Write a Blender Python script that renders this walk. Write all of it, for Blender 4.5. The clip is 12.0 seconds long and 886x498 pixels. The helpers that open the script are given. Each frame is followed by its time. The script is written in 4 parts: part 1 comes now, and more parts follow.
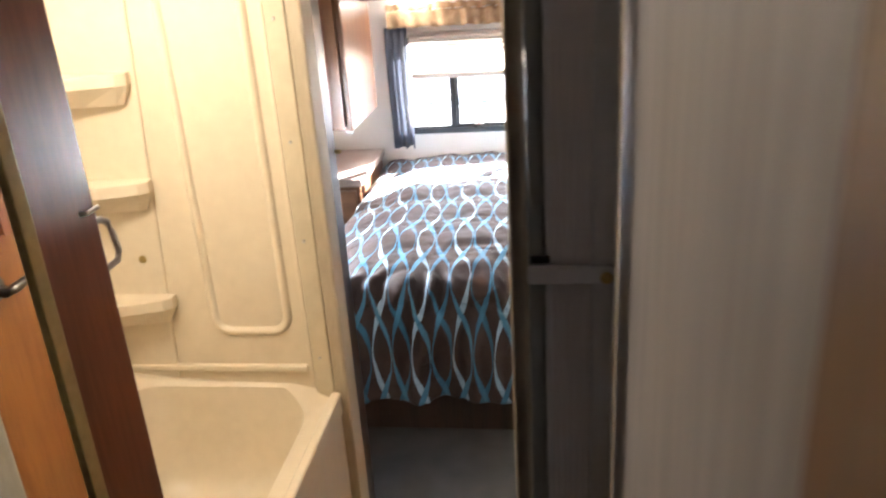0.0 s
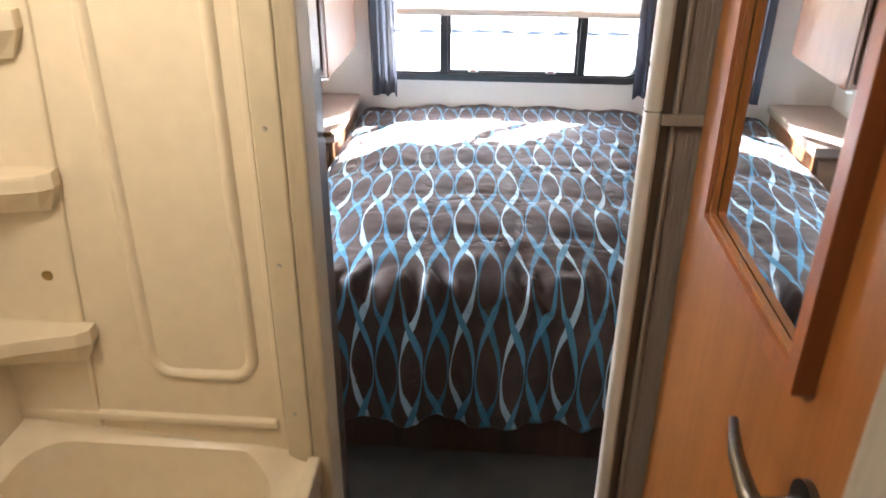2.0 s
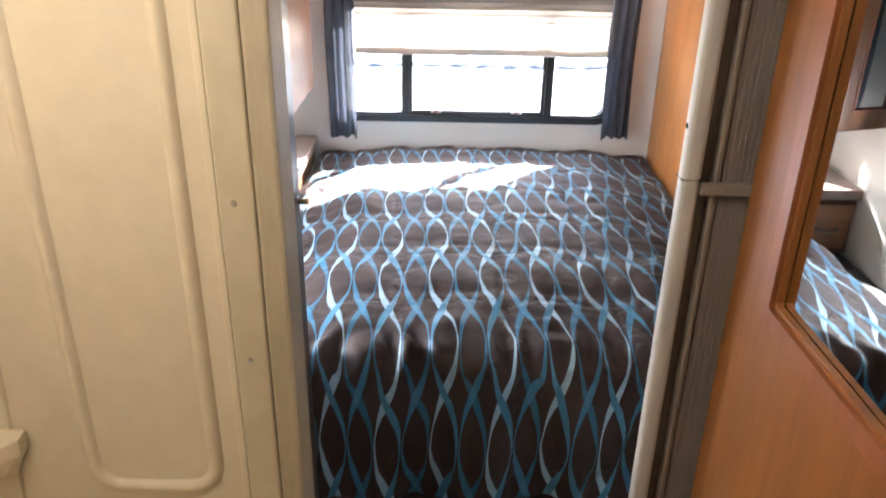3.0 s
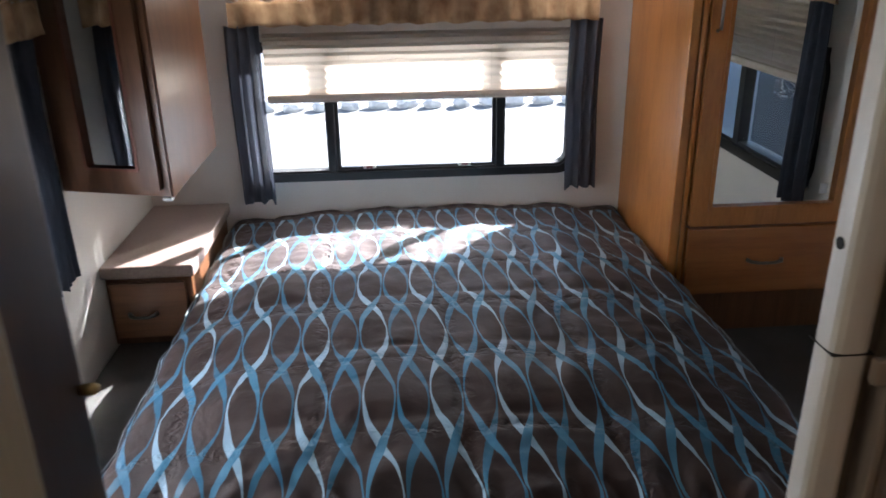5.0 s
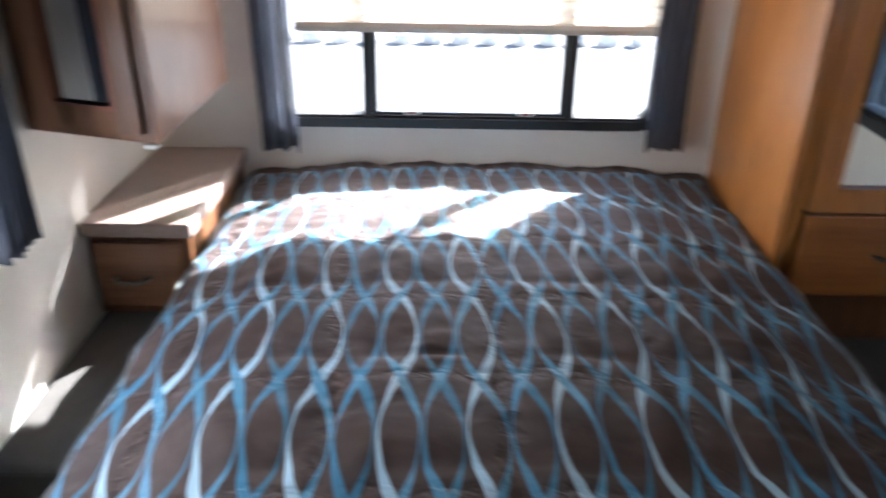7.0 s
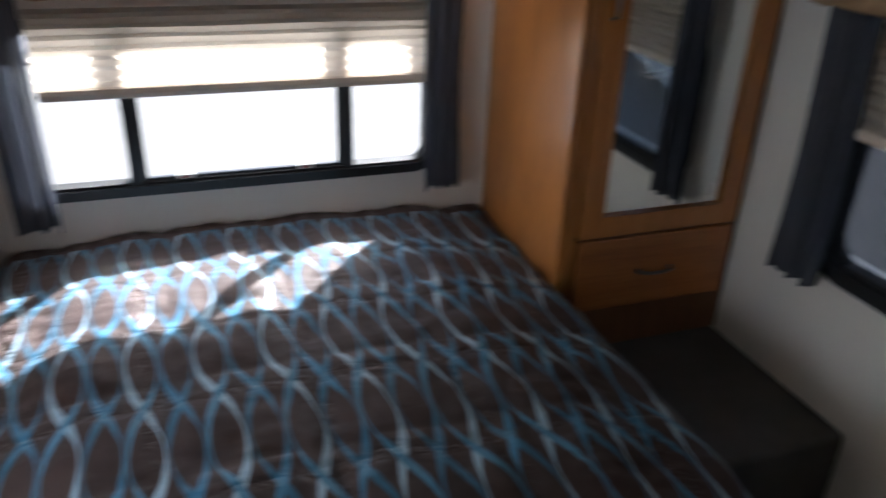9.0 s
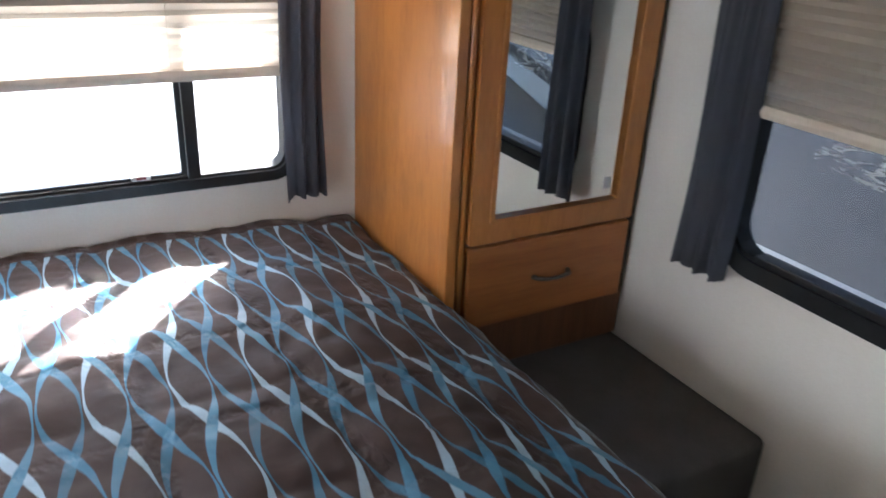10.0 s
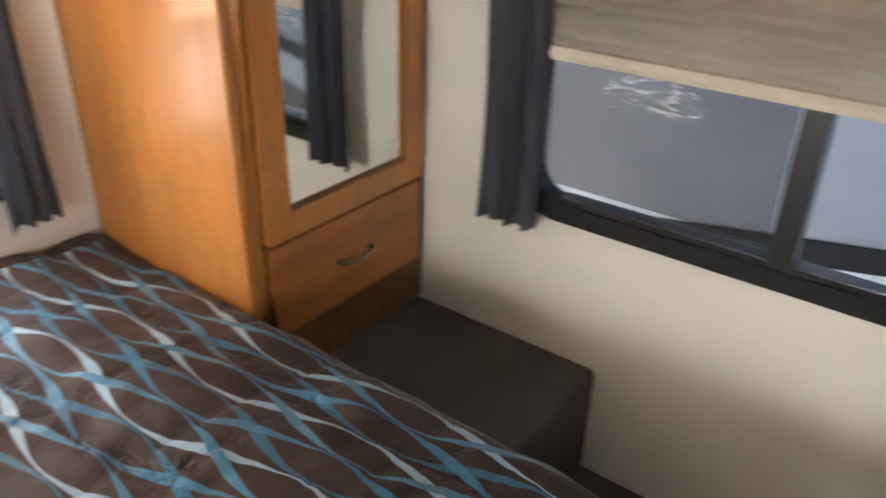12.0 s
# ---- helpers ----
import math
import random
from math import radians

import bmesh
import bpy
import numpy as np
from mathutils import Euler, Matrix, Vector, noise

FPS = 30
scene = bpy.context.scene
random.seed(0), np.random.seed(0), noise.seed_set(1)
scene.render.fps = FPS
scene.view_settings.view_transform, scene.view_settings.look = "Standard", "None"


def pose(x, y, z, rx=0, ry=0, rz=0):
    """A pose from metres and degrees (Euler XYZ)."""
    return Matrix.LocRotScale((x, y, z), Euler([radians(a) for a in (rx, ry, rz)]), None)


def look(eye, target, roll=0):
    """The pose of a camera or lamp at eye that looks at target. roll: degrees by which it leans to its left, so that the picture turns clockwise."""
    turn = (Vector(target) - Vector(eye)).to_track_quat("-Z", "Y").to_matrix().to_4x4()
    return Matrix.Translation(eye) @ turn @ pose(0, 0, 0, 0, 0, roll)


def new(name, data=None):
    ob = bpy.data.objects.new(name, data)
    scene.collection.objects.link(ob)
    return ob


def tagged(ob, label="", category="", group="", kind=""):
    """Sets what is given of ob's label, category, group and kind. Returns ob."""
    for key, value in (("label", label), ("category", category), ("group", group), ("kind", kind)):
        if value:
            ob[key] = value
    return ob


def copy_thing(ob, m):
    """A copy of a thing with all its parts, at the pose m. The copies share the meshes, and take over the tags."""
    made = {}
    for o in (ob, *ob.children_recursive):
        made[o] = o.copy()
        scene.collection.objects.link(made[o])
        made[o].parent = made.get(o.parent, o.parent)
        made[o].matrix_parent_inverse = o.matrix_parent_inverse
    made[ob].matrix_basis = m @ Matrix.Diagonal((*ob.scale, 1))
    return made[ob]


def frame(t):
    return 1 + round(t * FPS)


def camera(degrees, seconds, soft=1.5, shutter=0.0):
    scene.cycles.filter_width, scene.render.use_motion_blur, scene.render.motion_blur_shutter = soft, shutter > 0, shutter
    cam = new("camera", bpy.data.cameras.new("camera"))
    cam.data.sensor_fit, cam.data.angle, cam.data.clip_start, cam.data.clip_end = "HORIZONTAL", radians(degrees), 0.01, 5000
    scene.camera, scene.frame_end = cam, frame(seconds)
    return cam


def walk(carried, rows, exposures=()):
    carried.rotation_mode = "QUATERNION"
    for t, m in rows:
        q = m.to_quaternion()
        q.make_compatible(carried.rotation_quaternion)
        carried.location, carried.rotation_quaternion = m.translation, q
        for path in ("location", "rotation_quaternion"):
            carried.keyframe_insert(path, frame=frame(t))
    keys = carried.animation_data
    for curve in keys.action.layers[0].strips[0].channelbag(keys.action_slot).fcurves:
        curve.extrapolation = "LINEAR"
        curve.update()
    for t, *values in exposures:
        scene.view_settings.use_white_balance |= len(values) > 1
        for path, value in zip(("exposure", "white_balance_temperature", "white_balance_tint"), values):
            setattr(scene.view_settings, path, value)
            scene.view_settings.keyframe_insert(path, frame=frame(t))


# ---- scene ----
cam = camera(60.4, 12.0, soft=1.7, shutter=0.5)
PATH = [
    (0, (0.131, -0.127, 1.688), (-0.130, 1.716, 0.957), -3.8),
    (0.5, (0.045, -0.019, 1.693), (-0.279, 1.769, 0.857), -2.3),
    (1, (-0.060, 0.124, 1.691), (-0.222, 1.913, 0.811), 0.2),
    (1.5, (-0.082, 0.236, 1.681), (-0.191, 2.016, 0.775), -0.0),
    (2, (-0.081, 0.418, 1.673), (-0.211, 2.195, 0.764), 0.3),
    (2.5, (-0.093, 0.543, 1.656), (-0.205, 2.329, 0.762), 0.1),
    (3, (-0.173, 0.613, 1.666), (-0.167, 2.430, 0.829), 1.1),
    (3.5, (-0.233, 0.703, 1.680), (-0.096, 2.559, 0.946), 1.6),
    (3.7, (-0.245, 0.749, 1.683), (-0.078, 2.614, 0.979), 2.2),
    (5.3, (-0.106, 1.263, 1.546), (0.039, 3.102, 0.775), -1.9),
    (5.5, (-0.104, 1.316, 1.534), (0.097, 3.137, 0.733), -2.4),
    (6, (-0.093, 1.383, 1.522), (0.285, 3.150, 0.665), -1.9),
    (6.5, (-0.101, 1.486, 1.514), (0.261, 3.239, 0.621), 0.5),
    (7, (-0.106, 1.620, 1.482), (-0.100, 3.413, 0.596), 0.9),
    (7.2, (-0.116, 1.641, 1.490), (-0.265, 3.431, 0.611), 0.8),
    (8.8, (-0.166, 1.707, 1.623), (0.199, 3.463, 0.738), -0.1),
    (9, (-0.198, 1.701, 1.640), (0.412, 3.388, 0.755), 2.0),
    (9.5, (-0.138, 1.720, 1.557), (0.774, 3.299, 0.736), 3.7),
    (10, (-0.107, 1.946, 1.496), (0.817, 3.516, 0.669), 3.0),
    (10.5, (-0.078, 2.129, 1.516), (0.739, 3.722, 0.624), 1.3),
    (11, (-0.005, 2.187, 1.508), (0.819, 3.753, 0.577), -0.8),
    (11.5, (0.020, 2.205, 1.507), (1.028, 3.638, 0.543), -1.6),
    (12, (-0.119, 2.252, 1.504), (1.306, 3.288, 0.558), 1.6),
]
EXPOSURE = [
    (0, 5.35, 5900, 12), (0.5, 5.05, 5900, 12), (1, 4.67, 5900, 12), (1.5, 4.75, 5900, 12), (2.5, 4.77, 5850, 12),
    (3.7, 3.73, 5700, 12), (5.5, 3.0, 5700, 11), (6.5, 3.17, 5700, 11), (7.2, 3.67, 5700, 11), (8.8, 2.35, 5700, 11),
    (9.0, 2.45, 5700, 11), (9.5, 3.2, 5700, 11), (10, 3.82, 5750, 11), (10.5, 3.92, 5800, 11), (11.5, 3.94, 6000, 11),
    (12, 4.32, 6800, 12),
]
walk(cam, [(t, look(e, g, r)) for t, e, g, r in PATH], EXPOSURE)

# ---------------------------------------------------------------- light
world = bpy.data.worlds.new("sky")
scene.world = world
world.use_nodes = True
wn = world.node_tree
sky = wn.nodes.new("ShaderNodeTexSky")
sky.sky_type, sky.sun_disc = "NISHITA", False
SUN = Vector((-0.547, -0.693, -0.445)).normalized()      # the way the sunlight travels
sky.sun_elevation = math.asin(-SUN.z)
sky.sun_rotation = math.atan2(-SUN.x, -SUN.y)
wn.links.new(sky.outputs[0], wn.nodes["Background"].inputs[0])
wn.nodes["Background"].inputs[1].default_value = 0.05
sun = new("sun", bpy.data.lights.new("sun", "SUN"))
sun.data.energy, sun.data.angle, sun.data.color = 5.0, radians(0.6), (1.0, 0.95, 0.87)
day = new("window_daylight", bpy.data.lights.new("window_daylight", "AREA"))      # the sky's light in the side window's opening
day.data.shape, day.data.size, day.data.size_y = "RECTANGLE", 0.60, 0.40
day.data.energy, day.data.color = 0.50, (0.93, 0.97, 1.0)
day.matrix_world = look((-1.092, 2.70, 1.005), (0.0, 2.70, 1.005))
sun.rotation_euler = SUN.to_track_quat("-Z", "Y").to_euler()


# ---------------------------------------------------------------- materials
def mat(name, base, rough=0.5, metal=0.0):
    m = bpy.data.materials.new(name)
    m.use_nodes = True
    b = m.node_tree.nodes["Principled BSDF"]
    b.inputs["Base Color"].default_value = (*base, 1)
    b.inputs["Roughness"].default_value = rough
    b.inputs["Metallic"].default_value = metal
    return m


def node(m, kind, **values):
    n = m.node_tree.nodes.new(kind)
    for k, v in values.items():
        n.inputs[k].default_value = v
    return n


def link(m, a, b):
    m.node_tree.links.new(a, b)


def shader(m):
    return m.node_tree.nodes["Principled BSDF"]


def coords(m, scale=(1, 1, 1)):
    """Object coordinates, scaled per axis."""
    tc, mp = node(m, "ShaderNodeTexCoord"), node(m, "ShaderNodeMapping")
    mp.inputs["Scale"].default_value = scale
    link(m, tc.outputs["Object"], mp.inputs["Vector"])
    return mp.outputs[0]


def ramp(m, fac, *stops):
    r = node(m, "ShaderNodeValToRGB")
    while len(r.color_ramp.elements) < len(stops):
        r.color_ramp.elements.new(0.5)
    for e, (p, c) in zip(r.color_ramp.elements, stops):
        e.position, e.color = p, (*c, 1)
    link(m, fac, r.inputs[0])
    return r.outputs[0]


def bump(m, fac, strength, distance=0.002):
    n = node(m, "ShaderNodeBump", Strength=strength, Distance=distance)
    link(m, fac, n.inputs["Height"])
    link(m, n.outputs[0], shader(m).inputs["Normal"])


def noisy(name, dark, light, scale, rough=0.6, relief=0.2, stretch=(1, 1, 1), detail=6, big=3.0, metal=0.0):
    """A surface with grain and a broad, faint stain over it."""
    m = mat(name, light, rough, metal)
    v = coords(m, stretch)
    fine = node(m, "ShaderNodeTexNoise", Scale=scale, Detail=detail)
    broad = node(m, "ShaderNodeTexNoise", Scale=big, Detail=3)
    for n in (fine, broad):
        link(m, v, n.inputs["Vector"])
    mix = node(m, "ShaderNodeMix")
    mix.inputs[0].default_value = 0.4
    link(m, fine.outputs[0], mix.inputs[2])
    link(m, broad.outputs[0], mix.inputs[3])
    link(m, ramp(m, mix.outputs[0], (0.3, dark), (0.7, light)), shader(m).inputs["Base Color"])
    bump(m, fine.outputs[0], relief)
    return m


def wood(name, dark, light, rough=0.35, across=(9, 9, 0.6), coat=0.15, gloss=0.16):
    """Straight-grained veneer, the grain along the axis that is scaled least."""
    m = mat(name, light, rough)
    v = coords(m, across)
    warp = node(m, "ShaderNodeTexNoise", Scale=2.0, Detail=4, Distortion=0.6)
    grain = node(m, "ShaderNodeTexNoise", Scale=14.0, Detail=8, Roughness=0.7)
    link(m, v, warp.inputs["Vector"])
    link(m, v, grain.inputs["Vector"])
    mix = node(m, "ShaderNodeMix")
    mix.inputs[0].default_value = 0.45
    link(m, warp.outputs[0], mix.inputs[2])
    link(m, grain.outputs[0], mix.inputs[3])
    link(m, ramp(m, mix.outputs[0], (0.32, dark), (0.55, light), (0.75, tuple(min(1, c * 1.12) for c in light))),
         shader(m).inputs["Base Color"])
    shader(m).inputs["Coat Weight"].default_value = coat
    shader(m).inputs["Coat Roughness"].default_value = gloss
    bump(m, grain.outputs[0], 0.08, 0.001)
    return m


OAK = wood("honey_oak", (0.33, 0.12, 0.026), (0.47, 0.185, 0.043), 0.34, (7, 7, 1.4), 0.4, 0.06)
OAK_FLAT = wood("honey_oak_level", (0.23, 0.078, 0.020), (0.36, 0.130, 0.033), across=(0.6, 9, 9))
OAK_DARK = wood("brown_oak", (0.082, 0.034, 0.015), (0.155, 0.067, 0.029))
MIRRORWOOD = wood("mirror_wood", (0.26, 0.085, 0.028), (0.38, 0.135, 0.045), coat=0.3)
DOORWOOD = wood("door_wood", (0.235, 0.080, 0.017), (0.35, 0.131, 0.029), coat=0.3)
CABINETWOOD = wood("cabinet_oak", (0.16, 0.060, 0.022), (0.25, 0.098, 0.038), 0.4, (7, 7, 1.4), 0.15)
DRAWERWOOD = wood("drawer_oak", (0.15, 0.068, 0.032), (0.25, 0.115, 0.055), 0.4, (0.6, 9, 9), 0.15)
CHERRY = wood("reddish_wood", (0.10, 0.030, 0.016), (0.19, 0.062, 0.032), coat=0.3)
WALL = noisy("wallboard", (0.72, 0.68, 0.615), (0.79, 0.75, 0.69), 160, 0.75, 0.06)
CEILING = noisy("ceiling_board", (0.72, 0.70, 0.66), (0.80, 0.78, 0.74), 90, 0.8, 0.05)
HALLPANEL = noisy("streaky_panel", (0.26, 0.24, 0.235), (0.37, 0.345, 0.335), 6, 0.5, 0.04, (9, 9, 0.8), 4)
IVORY = noisy("ivory_plastic", (0.68, 0.575, 0.40), (0.745, 0.64, 0.455), 30, 0.28, 0.015, big=1.5)
IVORY_TRIM = noisy("cream_trim", (0.53, 0.45, 0.295), (0.63, 0.54, 0.365), 25, 0.4, 0.03)
POST = noisy("greige_post", (0.40, 0.33, 0.215), (0.49, 0.41, 0.275), 40, 0.5, 0.05, (3, 3, 0.5))
CASING = noisy("white_casing", (0.33, 0.285, 0.22), (0.43, 0.38, 0.30), 30, 0.5, 0.06, (3, 3, 0.6))
CARPET = noisy("grey_carpet", (0.044, 0.040, 0.037), (0.105, 0.097, 0.088), 420, 0.95, 0.9, big=7)
VINYL = wood("tan_vinyl", (0.30, 0.21, 0.13), (0.46, 0.34, 0.22), 0.4, (9, 0.6, 9), 0.1)
VALANCE = noisy("gold_print_cloth", (0.20, 0.10, 0.045), (0.52, 0.35, 0.19), 26, 0.9, 0.15, (1, 1, 0.7), 3, 14)
BLACK = noisy("black_frame", (0.010, 0.010, 0.011), (0.022, 0.022, 0.023), 200, 0.38, 0.05)
BASEWOOD = wood("dark_base", (0.030, 0.015, 0.009), (0.065, 0.033, 0.020))
DARKGAP = mat("dark_rubber", (0.012, 0.011, 0.010), 0.8)
VINYLWHITE = noisy("white_profile", (0.60, 0.58, 0.54), (0.70, 0.68, 0.64), 30, 0.35, 0.03, (2, 2, 0.4))
PLEAT = noisy("taupe_pleat", (0.25, 0.205, 0.175), (0.33, 0.275, 0.24), 30, 0.55, 0.08, (8, 8, 0.5))
PLEAT_GREY = noisy("grey_pleat", (0.58, 0.55, 0.58), (0.68, 0.65, 0.68), 30, 0.5, 0.08, (8, 8, 0.5))
PLEAT_LIGHT = noisy("light_taupe", (0.26, 0.22, 0.18), (0.34, 0.29, 0.24), 30, 0.5, 0.05, (8, 8, 0.5))
GROOVE = noisy("dark_taupe", (0.19, 0.155, 0.125), (0.25, 0.205, 0.17), 30, 0.6, 0.05, (8, 8, 0.5))
SLATEGROOVE = noisy("slate_groove", (0.38, 0.42, 0.45), (0.47, 0.51, 0.55), 30, 0.5, 0.05, (8, 8, 0.5))
METALPOST = noisy("worn_metal_post", (0.28, 0.25, 0.21), (0.40, 0.36, 0.31), 60, 0.3, 0.03, (3, 3, 0.4), metal=0.6)
GREYRAIL = noisy("grey_rail", (0.56, 0.56, 0.60), (0.66, 0.66, 0.71), 30, 0.35, 0.03, (2, 2, 0.4))
NICKEL = noisy("brushed_nickel", (0.42, 0.40, 0.37), (0.60, 0.58, 0.54), 200, 0.28, 0.03, metal=1.0)
PULL = noisy("dark_nickel", (0.14, 0.13, 0.12), (0.24, 0.22, 0.20), 200, 0.3, 0.03, metal=1.0)
BRASS = noisy("brass", (0.45, 0.33, 0.14), (0.60, 0.46, 0.22), 200, 0.3, 0.02, metal=1.0)
GOLDTRIM = noisy("gold_edge", (0.32, 0.24, 0.09), (0.46, 0.35, 0.15), 60, 0.4, 0.04)
MIRROR = mat("mirror_glass", (0.86, 0.88, 0.87), 0.015, 1.0)
LAMINATE = noisy("mauve_laminate", (0.23, 0.17, 0.145), (0.33, 0.25, 0.215), 120, 0.32, 0.05, big=9)
REDMARK = mat("red_mark", (0.20, 0.03, 0.03), 0.5)
GREYPLASTIC = mat("grey_handle", (0.50, 0.47, 0.43), 0.35)
GROUND = noisy("pale_gravel", (0.16, 0.156, 0.148), (0.235, 0.227, 0.215), 40, 0.95, 0.6)
ASPHALT = noisy("asphalt", (0.13, 0.13, 0.15), (0.17, 0.17, 0.195), 60, 0.9, 0.4)
STONE = noisy("grey_stone", (0.42, 0.42, 0.415), (0.54, 0.535, 0.52), 14, 0.9, 0.4)
TRAILER = noisy("grey_siding", (0.30, 0.31, 0.33), (0.36, 0.37, 0.39), 5, 0.45, 0.03)
TRAILER_WHITE = noisy("white_siding", (0.52, 0.52, 0.51), (0.60, 0.60, 0.59), 5, 0.45, 0.03)
LENS = mat("lamp_lens", (0.85, 0.83, 0.78), 0.3)
shader(LENS).inputs["Emission Color"].default_value = (1.0, 0.92, 0.8, 1)
shader(LENS).inputs["Emission Strength"].default_value = 0.7

GLASS = mat("window_glass", (1, 1, 1), 0.0)
shader(GLASS).inputs["Transmission Weight"].default_value = 1.0
shader(GLASS).inputs["IOR"].default_value = 1.05


def cloth_through(name, base, share, sheer=0.0):
    """Thin cloth that lets part of the light through."""
    m = mat(name, base, 0.9)
    t = node(m, "ShaderNodeBsdfTranslucent")
    t.inputs["Color"].default_value = (*base, 1)
    weave = node(m, "ShaderNodeTexNoise", Scale=260.0, Detail=3)
    link(m, coords(m), weave.inputs["Vector"])
    bump(m, weave.outputs[0], 0.08)
    mix = node(m, "ShaderNodeMixShader")
    mix.inputs[0].default_value = share
    out = m.node_tree.nodes["Material Output"]
    link(m, shader(m).outputs[0], mix.inputs[1])
    link(m, t.outputs[0], mix.inputs[2])
    both = node(m, "ShaderNodeMixShader")
    both.inputs[0].default_value = sheer
    link(m, mix.outputs[0], both.inputs[1])
    link(m, node(m, "ShaderNodeBsdfTransparent").outputs[0], both.inputs[2])
    link(m, both.outputs[0], out.inputs["Surface"])
    return m


BLIND = cloth_through("pleated_blind", (0.66, 0.585, 0.50), 0.58)
CURTAIN = cloth_through("slate_cloth", (0.098, 0.106, 0.135), 0.3, 0.24)


SCREEN = mat("insect_mesh", (0.05, 0.05, 0.055), 0.7)
_mix, _clear = node(SCREEN, "ShaderNodeMixShader"), node(SCREEN, "ShaderNodeBsdfTransparent")
_mix.inputs[0].default_value = 0.6
link(SCREEN, shader(SCREEN).outputs[0], _mix.inputs[1])
link(SCREEN, _clear.outputs[0], _mix.inputs[2])
link(SCREEN, _mix.outputs[0], SCREEN.node_tree.nodes["Material Output"].inputs["Surface"])


def quilt_cloth():
    """Brown cloth printed with crossing pale and teal ribbons; u runs across the bed, v along it, in metres."""
    m = mat("ribbon_print", (0.05, 0.04, 0.035), 0.72)

    def calc(op, a, b=None, c=None):
        n = node(m, "ShaderNodeMath")
        n.operation = op
        for i, x in enumerate((a, b, c)):
            if x is None:
                continue
            if isinstance(x, (int, float)):
                n.inputs[i].default_value = x
            else:
                link(m, x, n.inputs[i])
        return n.outputs[0]

    uv, split = node(m, "ShaderNodeUVMap"), node(m, "ShaderNodeSeparateXYZ")
    wob = node(m, "ShaderNodeTexNoise", Scale=5.0, Detail=2)
    link(m, uv.outputs[0], wob.inputs["Vector"])
    link(m, uv.outputs[0], split.inputs[0])
    u = calc("ADD", split.outputs[0], calc("MULTIPLY", calc("SUBTRACT", wob.outputs[0], 0.5), 0.018))
    v = calc("ADD", split.outputs[1], calc("MULTIPLY", calc("SUBTRACT", wob.outputs[0], 0.5), 0.03))
    D, L = RIBBON
    col = calc("DIVIDE", u, D)
    odd = calc("MODULO", calc("ADD", calc("FLOOR", col), 100.0), 2.0)
    uu = calc("SUBTRACT", calc("FRACT", calc("ADD", col, 100.0)), 0.5)
    ph = calc("MULTIPLY", v, math.pi / L)
    s = calc("MULTIPLY", calc("SINE", ph), 0.455)
    cross = calc("ABSOLUTE", calc("COSINE", ph))
    lean = calc("SINE", calc("MULTIPLY", ph, 2.0))
    w1 = calc("ADD", 0.030, calc("MULTIPLY", calc("POWER", cross, 2.4), 0.108))
    w2 = calc("ADD", w1, calc("MULTIPLY", lean, 0.025))
    w1b = calc("SUBTRACT", w1, calc("MULTIPLY", lean, 0.025))
    m1 = calc("LESS_THAN", calc("ABSOLUTE", calc("SUBTRACT", uu, s)), w2)
    m2 = calc("LESS_THAN", calc("ABSOLUTE", calc("ADD", uu, s)), w1b)
    weave = node(m, "ShaderNodeTexNoise", Scale=700.0, Detail=2)
    soft = node(m, "ShaderNodeTexNoise", Scale=9.0, Detail=4)
    for n in (weave, soft):
        link(m, uv.outputs[0], n.inputs["Vector"])
    brown = ramp(m, soft.outputs[0], (0.3, (0.046, 0.028, 0.0235)), (0.7, (0.066, 0.041, 0.0345)))

    def tint(fac, a, b):
        x = node(m, "ShaderNodeMix")
        x.data_type = "RGBA"
        link(m, fac, x.inputs[0])
        for i, c in ((6, a), (7, b)):
            if isinstance(c, tuple):
                x.inputs[i].default_value = (*c, 1)
            else:
                link(m, c, x.inputs[i])
        return x.outputs[2]

    strong = tint(odd, (0.33, 0.47, 0.58), (0.060, 0.19, 0.31))
    faint = tint(odd, (0.080, 0.225, 0.35), (0.042, 0.14, 0.225))
    out = tint(m2, tint(m1, brown, strong), faint)
    out = tint(calc("MULTIPLY", m1, m2), out, (0.070, 0.215, 0.345))
    place_, parts_ = node(m, "ShaderNodeTexCoord"), node(m, "ShaderNodeSeparateXYZ")
    link(m, place_.outputs["Object"], parts_.inputs[0])
    out = tint(calc("GREATER_THAN", parts_.outputs[1], 0.835), out, brown)          # plain hem at the head
    link(m, out, shader(m).inputs["Base Color"])
    link(m, calc("SUBTRACT", 0.64, calc("MULTIPLY", calc("MAXIMUM", m1, m2), 0.24)), shader(m).inputs["Roughness"])     # satin ribbons
    shader(m).inputs["Specular IOR Level"].default_value = 0.28
    shader(m).inputs["Sheen Weight"].default_value = 0.08
    shader(m).inputs["Sheen Roughness"].default_value = 0.35
    crumple = node(m, "ShaderNodeTexNoise", Scale=9.0, Detail=4, Distortion=0.6)
    link(m, uv.outputs[0], crumple.inputs["Vector"])
    pucker = node(m, "ShaderNodeTexNoise", Scale=42.0, Detail=2, Distortion=0.8)
    link(m, uv.outputs[0], pucker.inputs["Vector"])
    wander = calc("MULTIPLY", calc("SUBTRACT", soft.outputs[0], 0.5), 0.10)
    seams = []
    for axis, step in ((split.outputs[0], 0.31), (split.outputs[1], 0.29)):
        away = calc("ABSOLUTE", calc("SUBTRACT", calc("FRACT", calc("DIVIDE", calc("ADD", axis, wander), step)), 0.5))
        seams.append(calc("MAXIMUM", calc("SUBTRACT", 1.0, calc("MULTIPLY", away, step / 0.026)), 0.0))
    seam = calc("MAXIMUM", seams[0], seams[1])
